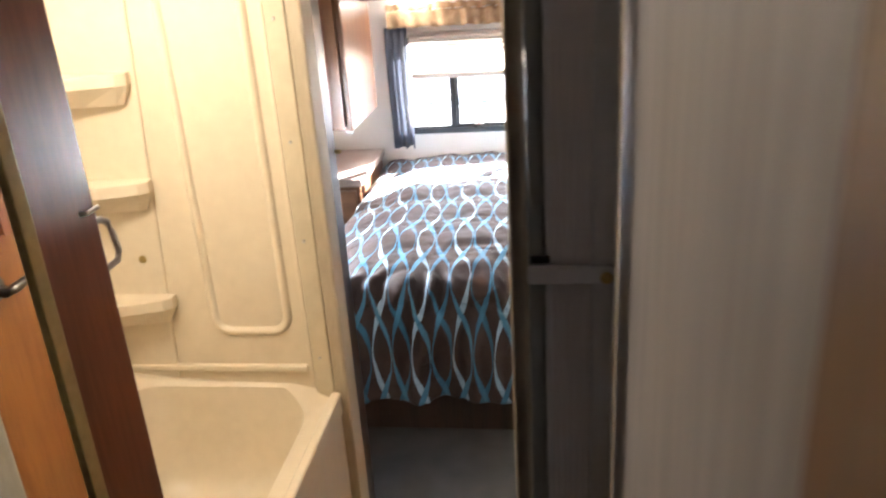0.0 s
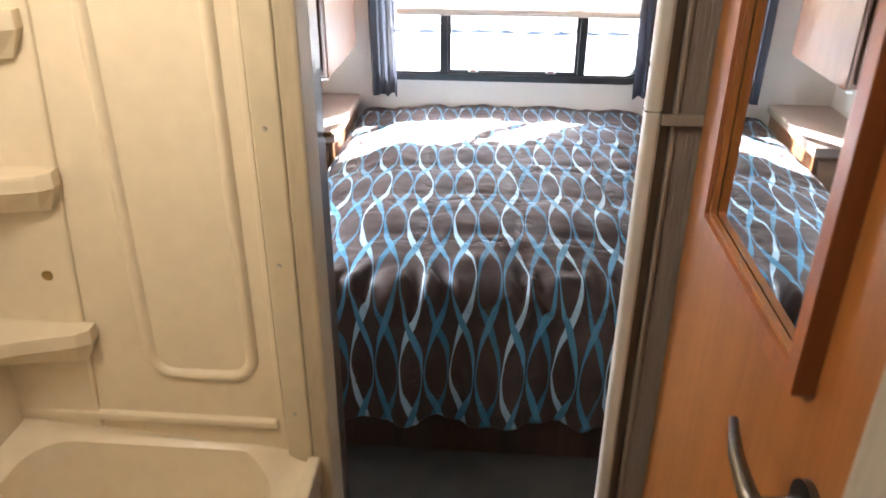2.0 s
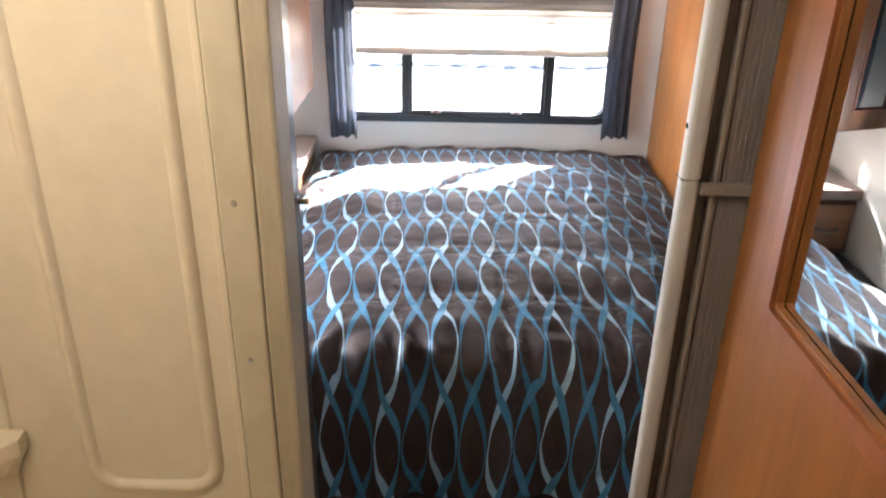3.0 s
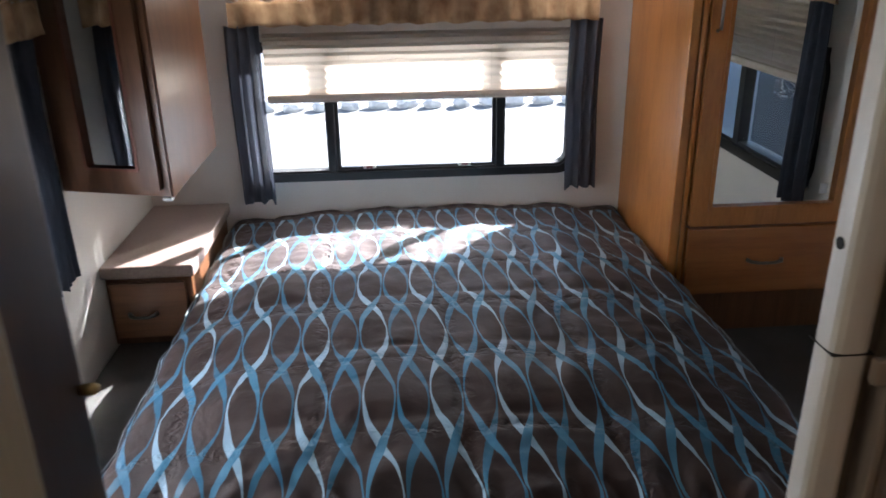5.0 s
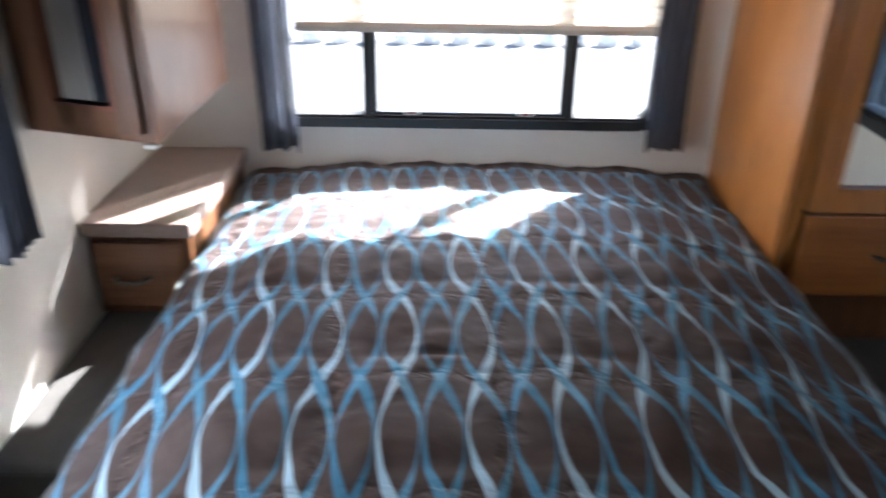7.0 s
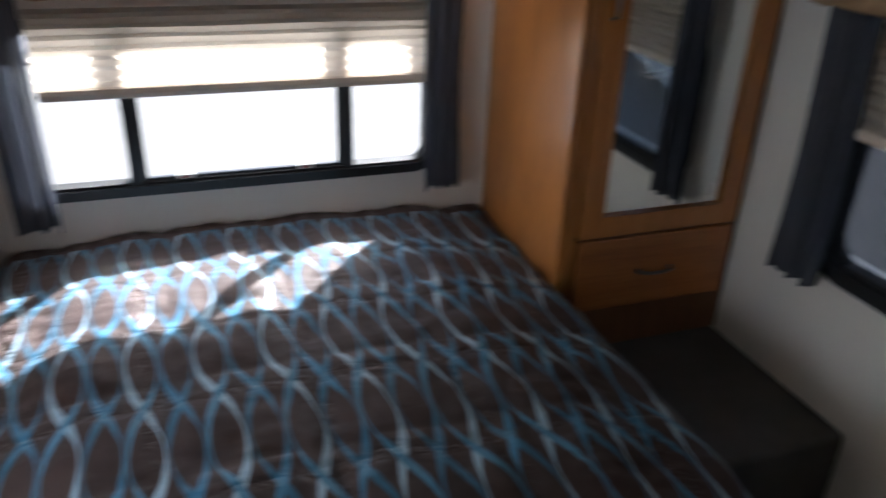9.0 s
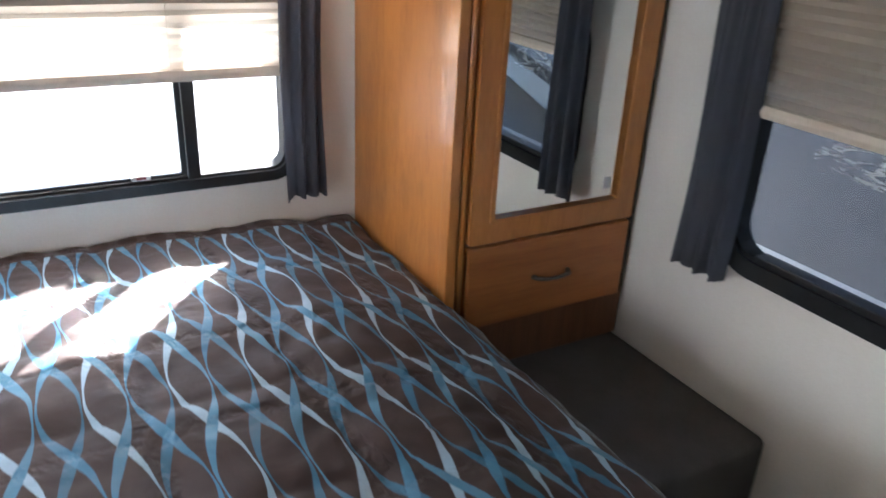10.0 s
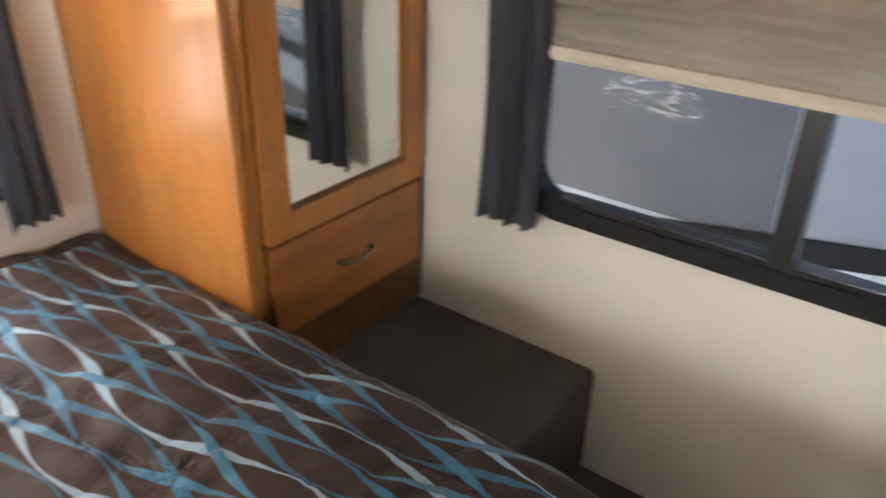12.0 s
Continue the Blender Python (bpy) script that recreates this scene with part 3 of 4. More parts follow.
def comforter():
    nx, ny = 150, 190
    drop_foot, drop_side = 0.475, 0.16
    W, Ln, R = BED_R - BED_L, REAR - 0.012 - FOOT, 0.045
    bm = bmesh.new()
    uvl = bm.loops.layers.uv.new("UVMap")

    def fold(s, flat, r):
        """Arc length s past the edge of the flat part: how far out, how far down."""
        if s <= 0:
            return 0.0, 0.0
        q = math.pi / 2 * r
        if s < q:
            a = s / r
            return r * math.sin(a), r * (1 - math.cos(a))
        return r, r + s - q

    half = W / 2 - R
    us = np.linspace(-half - drop_side, half + drop_side, nx + 1)
    vs = np.linspace(-drop_foot, Ln - R, ny + 1)
    grid = []
    for v in vs:
        line = []
        oy, dy = fold(-v, 0, R)
        for u in us:
            ox, dx = fold(abs(u) - half, 0, R)
            x = (BED_L + BED_R) / 2 + math.copysign(min(abs(u), half) + ox, u)
            y = FOOT + R + max(v, 0) - oy
            across = max(0, 1 - (u / (W / 2)) ** 2)
            top = 0.590 + 0.030 * across + 0.040 * min(1, across * 1.6) * min(1, max(0, v + 0.05) / 0.35) * min(1, max(0, Ln - v) / 0.6)
            top += 0.012 * max(0, (v - (Ln - 0.22)) / 0.2)
            down = max(dx, dy) if min(dx, dy) < 0.02 else math.hypot(dx, dy) * 0.8 + 0.2 * max(dx, dy)
            z = top - down
            p = Vector((u * 3.2, v * 3.2, 0))
            puff = noise.noise(p * 2.1) * 0.010 + noise.noise(p * 5.3 + Vector((4, 1, 7))) * 0.005
            quilt = abs(math.sin(math.pi * (u + 0.02 * noise.noise(p)) / 0.30)) ** 0.35 * abs(math.sin(math.pi * (v + 0.05) / 0.30)) ** 0.35
            z += puff + 0.014 * (quilt - 1)
            if dy > 0.02:
                ripple = min(1, dy / 0.25)
                y += ripple * (0.020 * math.sin(u * 24 + 2.5 * noise.noise(p)) + 0.008 * math.sin(u * 61 + 3 * noise.noise(p * 2)) - 0.016) - 0.02 * ripple * (0.5 + noise.noise(p * 1.7))
                z -= puff
            if dx > 0.02:
                x += math.copysign(0.008 * math.sin(v * 21), u)
            gather = math.exp(-((v + 0.045) / 0.085) ** 2) * (0.6 + noise.noise(Vector((u * 5, 2, 1))))
            z += 0.027 * gather * math.sin(u * 62 + 4 * noise.noise(p * 2.5))
            y += 0.021 * gather * math.sin(u * 47 + 5 * noise.noise(p * 2))
            crease = noise.noise(Vector((u * 14, v * 55, 3))) * noise.noise(p * 1.3 + Vector((9, 0, 0)))
            z += 0.011 * crease
            line.append(bm.verts.new((x, y, z)))
        grid.append(line)
    edge = [[v.co + Vector((0, 0, 0.003)) for v in line] for line in grid]
    for j in range(ny):
        for i in range(nx):
            f = bm.faces.new((grid[j][i], grid[j][i + 1], grid[j + 1][i + 1], grid[j + 1][i]))
            for lp, (a, b) in zip(f.loops, ((i, j), (i + 1, j), (i + 1, j + 1), (i, j + 1))):
                lp[uvl].uv = (us[a] + 0.172 + 0.045 * max(vs[b], 0) + 20.5 * RIBBON[0], vs[b] + 0.143 + 8 * RIBBON[1])
    ob = solid("comforter", bm, QUILT, "brown quilted comforter printed with interlaced teal and pale blue ribbons", "comforter", smooth=True, base=(0, 3.1, 0.55))
    ob.modifiers.new("thick", "SOLIDIFY").thickness = 0.012
    for side in (-1, 1):
        i = min(range(nx + 1), key=lambda k: abs(us[k] - side * (half + 0.05)))
        part("piping", tube([edge[j][i] for j in range(int(ny * 0.22), ny, 3)], 0.0035, 6), PIPING, ob, "pale edge piping", True)
    return ob


comforter()

# carpeted ledges beside the bed
solid("ledge_right", block(0.79, RIGHT, 2.845, REAR, 0, 0.335, 0.028, 5), CARPET, "low ledge covered in dark grey carpet beside the bed", "ledge", kind="structure", smooth=False)
solid("ledge_left", block(LEFT, -0.765, 2.80, REAR, 0, 0.385, 0.026, 5), CARPET, "low ledge covered in dark grey carpet under the nightstand", "ledge", kind="structure")


# ---------------------------------------------------------------- wardrobe
def cup_pull(parent, x, y, z, wide=0.10):
    bm = tube([(x - wide / 2, y, z), (x - wide / 2 + 0.008, y - 0.018, z), (x - 0.02, y - 0.026, z - 0.002), (x + 0.02, y - 0.026, z - 0.002),
               (x + wide / 2 - 0.008, y - 0.018, z), (x + wide / 2, y, z)], [0.007, 0.006, 0.005, 0.005, 0.006, 0.007], 8)
    return part("handle", bm, PULL, parent, "curved dark nickel pull", True)


def panel_frame(name, parent, x0, x1, y, z0, z1, rail, fill, label=""):
    """A door facing the foot of the bed: a moulded frame round a mirror or panel."""
    face = lambda u, v, n: (u, y - n, v)
    d = part(name, ring(face, x0, z0, x1 - x0, z1 - z0, 0.004, rail, 0, 0.020, 1), OAK, parent, label)
    part("moulding", ring(face, x0 + rail - 0.012, z0 + rail - 0.012, x1 - x0 - 2 * rail + 0.024, z1 - z0 - 2 * rail + 0.024, 0.004, 0.012, 0.014, 0.026, 1), OAK, d)
    part("mirror" if fill is MIRROR else "panel", bar(face, x0 + rail - 0.004, x1 - rail + 0.004, z0 + rail - 0.004, z1 - rail + 0.004, 0.006, 0.011), fill, d)
    return d


WX, WY = 0.772, 3.42
wardrobe = thing("wardrobe", (1.07, 3.7, 0.335), "honey oak wardrobe with a mirrored door and a drawer", "wardrobe")
part("body", block(WX, RIGHT - 0.004, WY, REAR - 0.004, 0.337, TOP - 0.004, 0.002), OAK, wardrobe)
part("corner_trim", block(WX - 0.006, WX + 0.022, WY - 0.012, WY + 0.03, 0.46, TOP - 0.004, 0.004), OAK, wardrobe)
part("half_round", tube([(WX + 0.036, WY - 0.006, 0.48), (WX + 0.036, WY - 0.006, TOP - 0.006)], 0.009, 10), OAK, wardrobe, smooth=True)
part("wall_gap", block(1.356, RIGHT - 0.002, WY - 0.004, WY + 0.004, 0.339, TOP - 0.004), DARKGAP, wardrobe, "dark joint along the wall")
part("drawer_gap", block(0.822, 1.354, WY - 0.006, WY + 0.004, 0.7125, 0.7215), OAK_DARK, wardrobe, "dark joint over the drawer")
part("plinth", block(WX + 0.02, RIGHT - 0.006, WY - 0.006, WY + 0.01, 0.337, 0.475, 0.002), OAK_DARK, wardrobe)
panel_frame("door", wardrobe, 0.822, 1.352, WY - 0.002, 0.722, 1.90, 0.066, MIRROR)
drawer = part("drawer_front", block(0.826, 1.350, WY - 0.022, WY - 0.002, 0.480, 0.712, 0.005), OAK_FLAT, wardrobe)
cup_pull(drawer, 1.088, WY - 0.022, 0.598, 0.115)
part("door_handle", tube([(0.842, WY - 0.022, 1.33), (0.842, WY - 0.045, 1.335), (0.842, WY - 0.045, 1.42), (0.842, WY - 0.022, 1.425)], 0.005, 8), NICKEL, wardrobe, "nickel door pull", True)

stk = part("sticker", block(1.240, 1.268, WY - 0.0136, WY - 0.0132, 0.815, 0.850), VINYLWHITE, wardrobe, "small pale sticker")
for k in range(4):
    part("print_line", block(1.243, 1.265 - 0.004 * (k % 2), WY - 0.0142, WY - 0.0138, 0.819 + 0.008 * k, 0.823 + 0.008 * k), GREYRAIL, stk)

# ---------------------------------------------------------------- nightstand and hanging cabinet
nightstand = thing("nightstand", (-0.89, 3.7, 0.385), "built-in wooden nightstand with one drawer and a mauve laminate top", "nightstand")
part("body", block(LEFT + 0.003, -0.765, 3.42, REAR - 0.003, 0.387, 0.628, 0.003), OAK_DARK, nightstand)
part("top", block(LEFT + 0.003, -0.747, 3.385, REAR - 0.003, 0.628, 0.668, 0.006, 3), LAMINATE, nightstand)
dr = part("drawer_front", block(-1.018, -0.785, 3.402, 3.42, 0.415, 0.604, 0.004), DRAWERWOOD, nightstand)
cup_pull(dr, -0.925, 3.402, 0.500, 0.085)

cabinet = thing("hanging_cabinet", (-0.87, 3.6, 0.95), "brown oak hanging cabinet with a mirrored door over the nightstand", "cabinet")
CX, CY, CZ = -0.708, 3.170, 0.955
SLANT = radians(16.0)      # the door side is set aslant
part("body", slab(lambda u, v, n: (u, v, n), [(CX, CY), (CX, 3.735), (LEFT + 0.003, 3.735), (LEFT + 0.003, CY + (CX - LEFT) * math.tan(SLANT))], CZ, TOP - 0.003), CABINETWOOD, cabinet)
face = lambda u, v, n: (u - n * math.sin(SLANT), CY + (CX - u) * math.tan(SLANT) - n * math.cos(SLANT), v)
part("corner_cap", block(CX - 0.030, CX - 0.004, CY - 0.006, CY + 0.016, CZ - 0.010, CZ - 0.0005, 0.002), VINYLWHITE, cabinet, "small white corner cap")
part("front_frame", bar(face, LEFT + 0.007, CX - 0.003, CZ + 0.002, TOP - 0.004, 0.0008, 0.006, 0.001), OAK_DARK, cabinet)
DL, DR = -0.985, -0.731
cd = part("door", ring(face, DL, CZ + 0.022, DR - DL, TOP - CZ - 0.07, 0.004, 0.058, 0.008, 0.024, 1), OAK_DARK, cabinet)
part("door_bead", ring(face, DL + 0.050, CZ + 0.072, DR - DL - 0.100, TOP - CZ - 0.170, 0.004, 0.008, 0.012, 0.027, 1), CHERRY, cd)
part("mirror", bar(face, DL + 0.052, DR - 0.052, CZ + 0.076, TOP - 0.103, 0.0065, 0.012), MIRROR, cd)

overhead = thing("overhead_cabinet", (0.02, 3.75, 1.50), "oak overhead cabinet above the head of the bed", "cabinet")
part("body", block(CX + 0.004, WX - 0.008, 3.56, REAR - 0.003, 1.498, TOP - 0.003, 0.003), OAK_FLAT, overhead)
part("rail", block(CX + 0.004, WX - 0.008, 3.535, 3.56, 1.486, 1.57, 0.005), CHERRY, overhead)
for a, b in ((-0.70, -0.24), (-0.22, 0.26), (0.28, 0.75)):
    part("door", block(a, b, 3.54, 3.56, 1.58, 1.93, 0.005), OAK_FLAT, overhead)


def puck(x, y, z):
    p = thing("ceiling_light", (x, y, z), "small round white dome light under the cabinet", "light", "dome lights")
    part("base", tube([(x, y, z), (x, y, z - 0.012)], 0.108, 32), VINYLWHITE, p, smooth=False)
    part("diffuser", tube([(x, y, z - 0.012), (x, y, z - 0.03), (x, y, z - 0.046), (x, y, z - 0.056)], [0.100, 0.094, 0.070, 0.02], 32), LENS, p, "frosted white lens", True)


puck(-0.505, 3.84, 1.4975)
puck(0.500, 3.84, 1.4975)

# ---------------------------------------------------------------- bath
TUB_R, TUB_Y0, RIM = -0.412, 0.70, 0.600
tub = thing("bathtub", (-0.73, 1.1, 0), "ivory plastic bathtub with a moulded surround", "bathtub")


def basin():
    """Rounded basin: outlines going down from the rim, then closed by the floor."""
    bm = bmesh.new()
    x0, x1, y0, y1 = LEFT + 0.004, TUB_R, TUB_Y0, PY0 - 0.004
    rings = []
    for inset, z, r in ((0.0, 0.0, 0.004), (0.0, RIM - 0.008, 0.006), (0.008, RIM, 0.010), (0.052, RIM, 0.07), (0.066, RIM - 0.012, 0.08), (0.085, 0.47, 0.10),
                        (0.088, 0.46, 0.10), (0.105, 0.40, 0.11), (0.125, 0.37, 0.11), (0.17, 0.352, 0.10)):
        loop = rounded(x1 - x0 - 2 * inset, y1 - y0 - 2 * inset, r, 8)
        rise = 0.062 if z > 0.5 else 0.0
        rings.append([bm.verts.new((x0 + inset + a, y0 + inset + b, z + rise * min(1, max(0, (x1 - 0.06 - x0 - inset - a) / 0.07)))) for a, b in loop])
    for a, b in zip(rings, rings[1:]):
        for i in range(len(a)):
            j = (i + 1) % len(a)
            bm.faces.new((a[i], a[j], b[j], b[i]))
    bm.faces.new(rings[-1])
    bmesh.ops.recalc_face_normals(bm, faces=bm.faces)
    return bm


part("basin", basin(), IVORY, tub, smooth=True).data.set_sharp_from_angle(angle=radians(40))
part("rim_lip", block(TUB_R - 0.020, TUB_R + 0.006, TUB_Y0, PY0 - 0.034, RIM - 0.05, RIM + 0.016, 0.008, 3), IVORY, tub)
drain = part("drain", tube([(-0.70, 1.44, 0.350), (-0.70, 1.44, 0.356)], 0.028, 24), BRASS, tub, "tarnished brass drain")

surround = thing("tub_surround", (-0.73, 1.5, RIM), "ivory moulded tub surround with corner shelves", "surround")
part("end_panel", block(-0.862, TUB_R - 0.012, 1.578, PY0 - 0.004, RIM + 0.002, TOP - 0.003), IVORY, surround)
part("lower_bead", block(LEFT + 0.02, -0.49, 1.566, PY0 - 0.002, RIM + 0.070, RIM + 0.090, 0.007, 3), IVORY, surround)
endp = lambda u, v, n: (u, PY0 - 0.003 - n, v)
corner = slab(endp, ((LEFT + 0.004, RIM + 0.002), (-0.858, RIM + 0.002), (-0.775, TOP - 0.003), (LEFT + 0.004, TOP - 0.003)), 0, 0.022)
bmesh.ops.bevel(corner, geom=list(corner.edges), offset=0.006, segments=2, profile=0.6, affect="EDGES")
part("corner_panel", corner, IVORY, surround)
part("side_panel", block(LEFT + 0.003, LEFT + 0.022, TUB_Y0, PY0 - 0.003, RIM, TOP - 0.003, 0.003), IVORY, surround)
endw = lambda u, v, n: (u, 1.578 - n, v)
part("raised_rib", rib(endw, -0.738, 0.775, 0.224, 1.03, 0.06, 0.026, 0.010), IVORY, surround, smooth=True)
flange = part("flange", block(-0.471, -0.4215, 1.556, 1.578, RIM, TOP - 0.003, 0.005, 3), IVORY_TRIM, surround)
part("flange_edge", block(-0.484, -0.4725, 1.562, 1.578, RIM + 0.02, TOP - 0.003, 0.003), IVORY, surround)
for z in (0.72, 1.046, 1.293, 1.57, 1.82):
    part("screw", tube([(-0.449, 1.5565, z), (-0.449, 1.5535, z)], [0.0045, 0.003], 10), NICKEL, flange)


def corner_shelf(z):
    bm = bmesh.new()
    pts = [(LEFT + 0.021, 1.572), (-0.818, 1.572), (-0.816, 1.545), (-0.835, 1.528), (-0.92, 1.50), (-0.985, 1.47), (LEFT + 0.021, 1.44)]
    rings = [[bm.verts.new((x - k * 0.12 * (x - LEFT), y + k * 0.6 * (1.572 - y), zz)) for x, y in pts] for zz, k in ((z, 0), (z - 0.006, -0.02), (z - 0.028, 0), (z - 0.075, 0.9))]
    bm.faces.new(rings[0])
    bm.faces.new(rings[-1][::-1])
    for a, b in zip(rings, rings[1:]):
        for i in range(len(a)):
            j = (i + 1) % len(a)
            bm.faces.new((a[i], b[i], b[j], a[j]))
    bmesh.ops.recalc_face_normals(bm, faces=bm.faces)
    part("shelf", bm, IVORY, surround)


for z in (0.900, 1.210, 1.470):
    corner_shelf(z)
part("plug", tube([(-0.885, 1.572, 0.999), (-0.885, 1.568, 0.999)], 0.010, 14), BRASS, surround, "small brass plug")

# hinged wooden panel with a mirror before the tub, standing slightly open
solid("wall_bath_near", block(LEFT, -0.475, 0.632, 0.697, 0, TOP), WALL, kind="structure")
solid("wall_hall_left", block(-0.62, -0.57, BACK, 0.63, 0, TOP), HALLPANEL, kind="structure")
HINGE = Matrix.Translation((-0.391, 0.668, 0)) @ Matrix.Rotation(radians(-6.3), 4, "Z")
leafd = lambda u, v, n: tuple(HINGE @ Vector((n, u, v)))
mdoor = thing("mirror_door", (-0.45, 0.3, 0), "reddish-brown wooden door with a gold-edged mirror, standing ajar", "door")
part("stile", bar(leafd, -0.100, 0, 0.01, 1.88, -0.028, 0, 0.003), CHERRY, mdoor)
part("gold_strip", bar(leafd, -0.120, -0.101, 0.01, 1.88, -0.026, 0.006, 0.002), GOLDTRIM, mdoor)
part("mirror", bar(leafd, -0.62, -0.120, 0.01, 1.88, -0.024, 0.0), MIRROR, mdoor)
part("peg", tube([leafd(-0.026, 1.432, 0), leafd(-0.024, 1.432, 0.007), leafd(-0.004, 1.434, 0.008)], 0.003, 8), NICKEL, mdoor, "small nickel latch")
hb = bmesh.new()
tube([leafd(0.0, 1.412, -0.010), leafd(0.016, 1.411, -0.010), leafd(0.027, 1.404, -0.010), leafd(0.032, 1.388, -0.010), leafd(0.036, 1.362, -0.010),
      leafd(0.031, 1.352, -0.010), leafd(0.0, 1.348, -0.010)], 0.0042, 10, hb)
part("handle", hb, GREYPLASTIC, mdoor, "pale grey plastic pull handle", True)

# ---------------------------------------------------------------- door with mirror on the far side of the hall
solid("wall_hall_right", block(0.235, 0.285, BACK, 1.548, 0, TOP), WALL, kind="structure")
DX = 0.222
hall = lambda u, v, n: (DX - n, u, v)
bdoor = thing("door_1", (0.235, 1.15, 0), "closed honey-coloured wooden door with a framed mirror and a lever handle", "door", kind="structure")
part("leaf", block(DX, 0.236, 0.907, 1.530, 0.01, 1.88, 0.002), DOORWOOD, bdoor)
mf = part("mirror_frame", ring(hall, 1.010, 1.228, 0.384, 0.652, 0.004, 0.022, 0, 0.022, 1), MIRRORWOOD, bdoor, "red-brown mirror frame")
part("frame_bead", ring(hall, 1.030, 1.248, 0.344, 0.612, 0.004, 0.008, 0.008, 0.016, 1), DOORWOOD, mf)
part("mirror", bar(hall, 1.028, 1.376, 1.246, 1.864, 0.002, 0.007), MIRROR, mf)
lever = part("lever_handle", tube([(DX, 0.962, 1.135), (DX - 0.008, 0.962, 1.135)], 0.030, 20), PULL, bdoor, "dark nickel lever handle")
part("neck", tube([(DX - 0.007, 0.962, 1.135), (DX - 0.050, 0.962, 1.135)], [0.014, 0.011], 12), PULL, lever, smooth=True)
part("lever", tube([(DX - 0.046, 0.954, 1.135), (DX - 0.052, 0.979, 1.137), (DX - 0.053, 1.022, 1.146), (DX - 0.050, 1.055, 1.166)], [0.010, 0.010, 0.008, 0.005], 10), PULL, lever, smooth=True)
solid("trim_casing", block(0.208, 0.2345, 0.765, 0.900, 0, TOP - 0.003, 0.005), CASING, "scuffed cream casing beside the hall door", "casing", kind="structure")


# ---------------------------------------------------------------- folding doors
def folding_door(name, x0, widths, y, lead, groove, rail, ribs, plain, bar_z, label, count):
    """A folding door pushed together: lead post, recessed groove, thin rail, ribbed packet, plain edge strip."""
    d = thing(name, (x0 + sum(widths) / 2, y, 0), label, "folding door", "folding doors")
    a = x0
    b = a + widths[0]
    part("lead_post", block(a, b, y - 0.013, y + 0.013, 0.012, 1.885, min(0.010, widths[0] * 0.4), 4), lead, d)
    a, b = b, b + widths[1]
    part("groove", block(a, b, y + 0.008, y + 0.022, 0.015, 1.88, 0.002), groove, d)
    a, b = b, b + widths[2]
    part("rail", block(a, b, y - 0.010, y + 0.022, 0.015, 1.88, 0.0015), rail, d)
    a, b = b, b + widths[3]
    w = (b - a) / count
    for i in range(count):
        part("pleat", block(a + w * i + w * 0.005, a + w * (i + 0.995), y - 0.006 - 0.0008 * (i % 2), y + 0.022, 0.015, 1.88, w * 0.12, 1), ribs, d)
    a, b = b, b + widths[4]
    part("edge_strip", block(a, b, y - 0.012, y + 0.025, 0, 1.885, 0.003), plain, d)
    part("track", block(x0, b, y - 0.016, y + 0.022, 1.885, TOP - 0.004, 0.002), lead, d)
    part("latch_bar", block(x0 + widths[0] - 0.001, b - 0.002, y - 0.021, y - 0.0125, bar_z - 0.009, bar_z + 0.009, 0.003), rail, d, "flat latch bar")
    return d


ff = folding_door("folding_door", 0.142, (0.026, 0.018, 0.006, 0.048, 0.016), 1.572, VINYLWHITE, GROOVE, PLEAT_LIGHT, PLEAT, PLEAT, 1.325,
             "taupe pleated folding door pushed open with a white lead post", 13)
part("post_seam", block(0.1415, 0.1685, 1.5585, 1.5855, 1.3350, 1.3360), DARKGAP, ff)
part("post_hole", tube([(0.1422, 1.572, 1.405), (0.1412, 1.572, 1.405)], 0.004, 10), DARKGAP, ff)
fd = folding_door("folding_door", 0.099, (0.018, 0.016, 0.006, 0.036, 0.022), 0.545, METALPOST, SLATEGROOVE, GREYRAIL, PLEAT_GREY, GREYRAIL, 1.401,
                  "grey pleated folding door pushed open with a metal lead post", 6)
part("slot", block(0.119, 0.137, 0.526, 0.532, 1.413, 1.419, 0.001), DARKGAP, fd, "black latch slot")
part("knob", tube([(0.188, 0.525, 1.401), (0.188, 0.518, 1.401), (0.188, 0.513, 1.401)], [0.004, 0.006, 0.003], 12), BRASS, fd, "brass latch knob", True)
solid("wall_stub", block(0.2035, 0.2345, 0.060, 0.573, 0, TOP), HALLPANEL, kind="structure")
solid("trim_stub", block(0.2005, 0.2345, -0.30, 0.058, 0, TOP - 0.002, 0.004), OAK_DARK, kind="structure")

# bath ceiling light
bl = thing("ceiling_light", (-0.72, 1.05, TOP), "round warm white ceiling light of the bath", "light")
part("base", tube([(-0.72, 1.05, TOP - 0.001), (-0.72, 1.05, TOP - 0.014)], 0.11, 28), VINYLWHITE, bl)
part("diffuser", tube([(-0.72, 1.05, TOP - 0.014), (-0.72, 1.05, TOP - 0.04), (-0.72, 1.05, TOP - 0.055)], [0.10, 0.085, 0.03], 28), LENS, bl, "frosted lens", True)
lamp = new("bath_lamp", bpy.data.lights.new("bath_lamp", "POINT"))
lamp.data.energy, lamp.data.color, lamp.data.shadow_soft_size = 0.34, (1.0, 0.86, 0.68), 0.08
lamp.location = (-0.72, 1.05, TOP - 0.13)

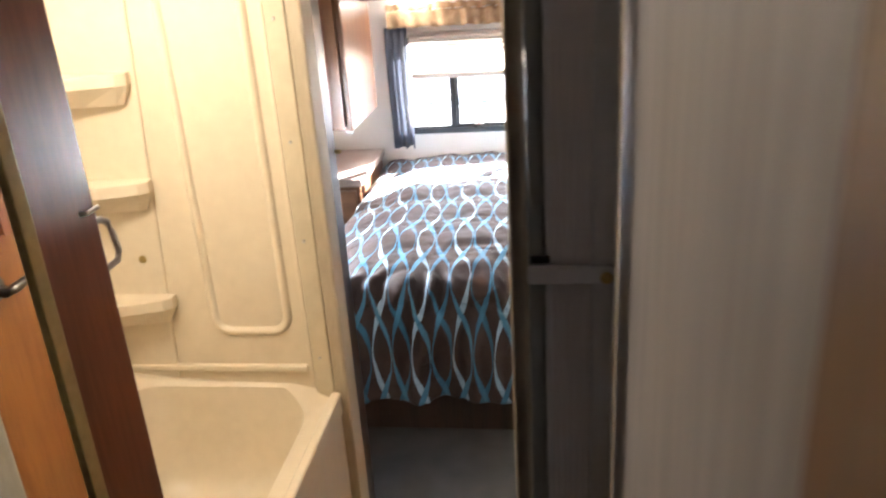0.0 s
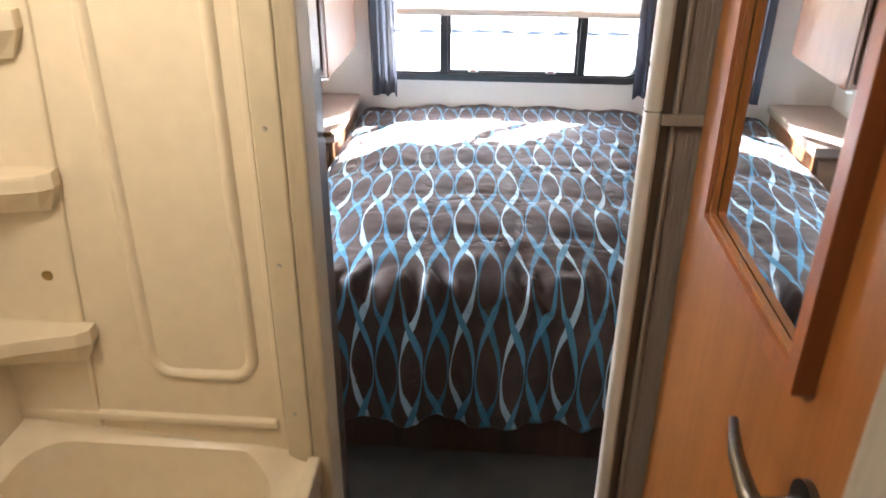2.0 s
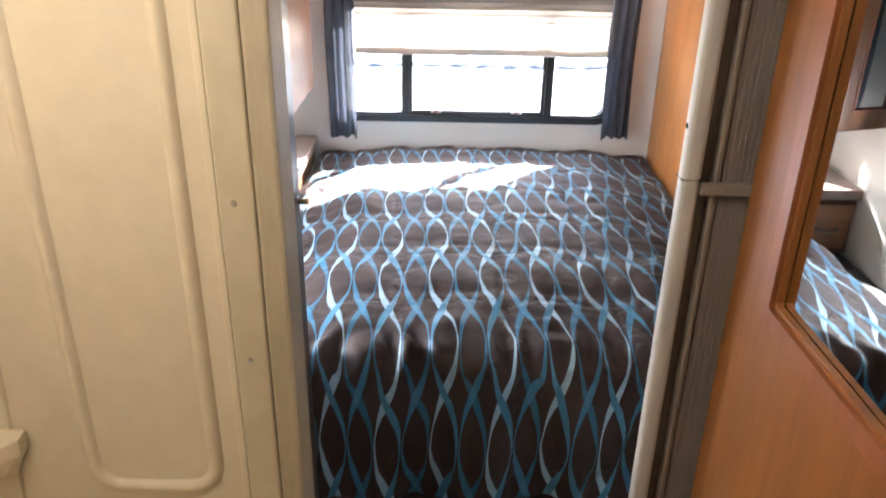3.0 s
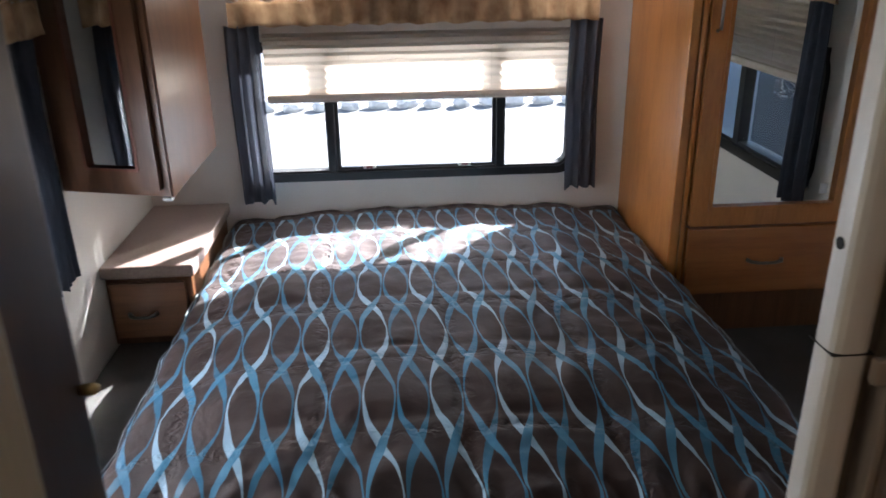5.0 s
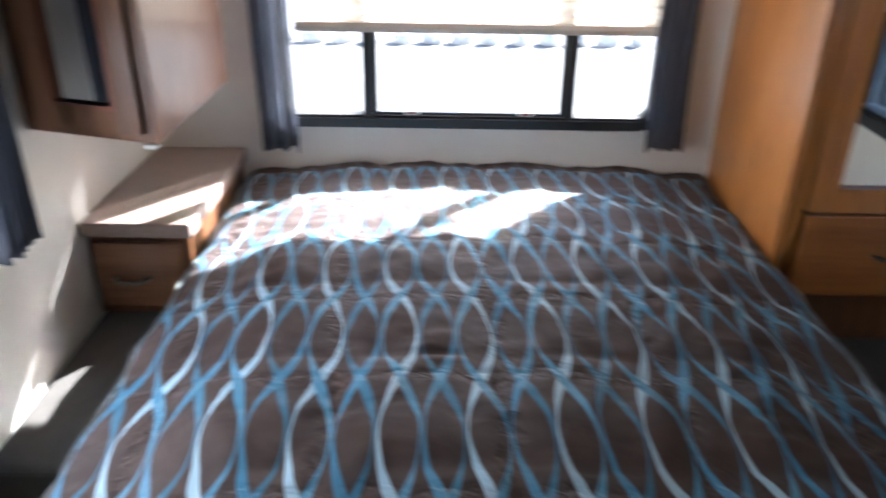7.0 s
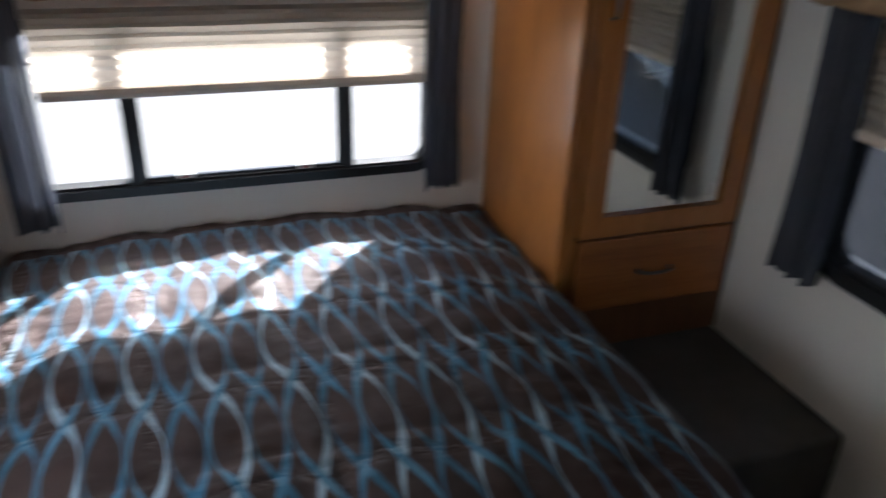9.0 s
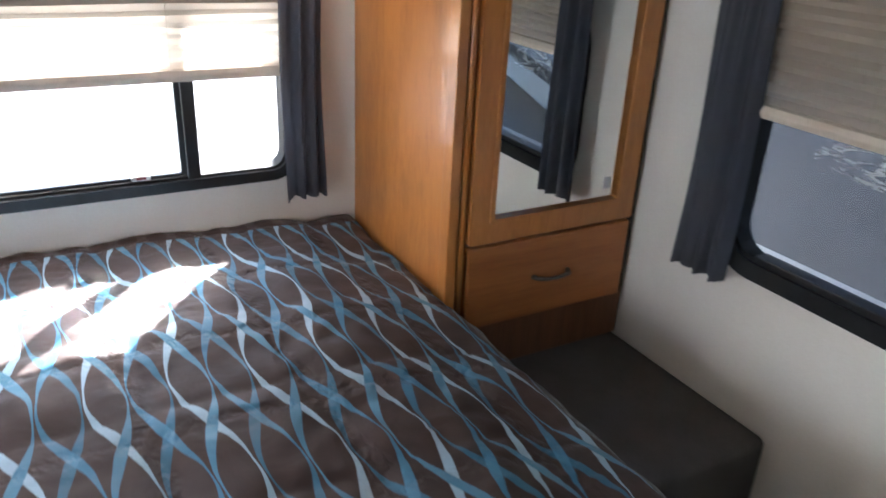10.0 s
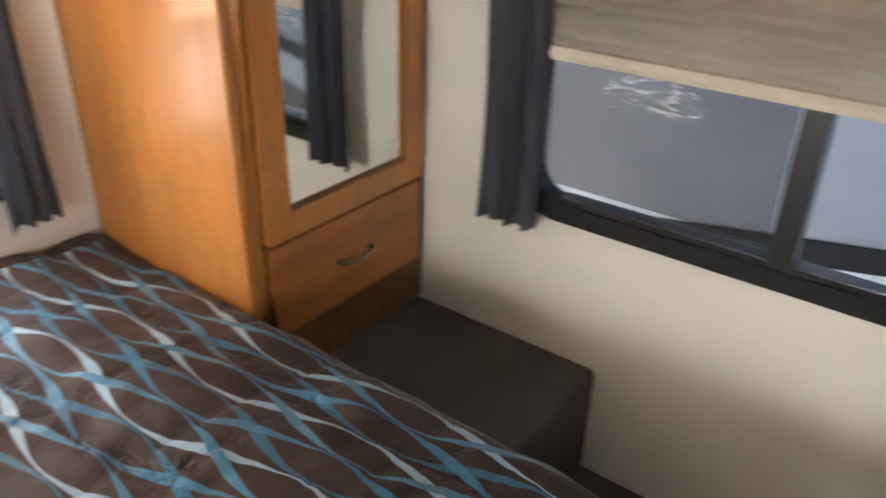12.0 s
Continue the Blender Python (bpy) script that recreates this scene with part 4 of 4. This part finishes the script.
# ---------------------------------------------------------------- outside
solid("ground", block(-400, 400, -400, 400, -0.95, -0.75), GROUND, kind="structure")
solid("road", block(-60, 60, 13.2, 21, -0.748, -0.742), ASPHALT, kind="structure")
tr = thing("travel_trailer", (4.2, 3.0, -0.75), "tall grey travel trailer parked alongside in its own shade", "trailer")
part("wall", block(3.0, 5.4, -9.0, 5.6, 0.05, 3.3, 0.05, 3), TRAILER, tr)
part("stripe", block(3.01, 5.39, -8.98, 5.58, -0.062, 0.055), BLACK, tr, "dark stripe")
part("skirt", block(3.005, 5.395, -8.99, 5.59, -0.30, -0.061), TRAILER_WHITE, tr, "white lower band")
for y in (1.0, 1.9):
    wbm = tube([(3.10, y, -0.42), (3.32, y, -0.42)], 0.33, 28)
    part("wheel", wbm, DARKGAP, tr)


tr.location = Vector((3.0, 2.95, 0)) + Matrix.Rotation(radians(20), 3, "Z") @ Vector((1.2, 0.05, -0.75))      # parked aslant
tr.rotation_euler[2] = radians(20)
# unseen white body, added to bounce sunlight in through the left window
bounce_trailer = thing("travel_trailer", (-4.1, 2.0, -0.75), "white trailer-like reflector added out of view to brighten the right wall", "trailer")
part("wall", block(-5.3, -2.9, -4.0, 8.0, -0.30, 3.0, 0.05, 3), TRAILER_WHITE, bounce_trailer)
part("skirt", block(-5.28, -2.92, -3.98, 7.98, -0.45, -0.295), BLACK, bounce_trailer, "dark lower band")
for y in (1.0, 1.9):
    part("wheel", tube([(-3.02, y, -0.42), (-3.24, y, -0.42)], 0.33, 28), DARKGAP, bounce_trailer)


def kerb_stone():
    bm = bmesh.new()
    bmesh.ops.create_icosphere(bm, subdivisions=2, radius=1)
    for v in bm.verts:
        v.co *= 1 + 0.25 * noise.noise(v.co * 1.7)
        v.co = Vector((v.co.x * 0.19, v.co.y * 0.14, max(v.co.z, -0.4) * 0.13))
    return solid("kerb_stone", bm, STONE, "grey rounded stone in a row along the road", "stone", group="kerb stones", base=(0, 0, 0))


first = kerb_stone()
first.location = (-6.3, 12.95, -0.70)
for k in range(1, 30):
    copy_thing(first, pose(-6.3 + 0.43 * k, 12.95 + 0.02 * math.sin(k), -0.70, 0, 0, 37 * k))
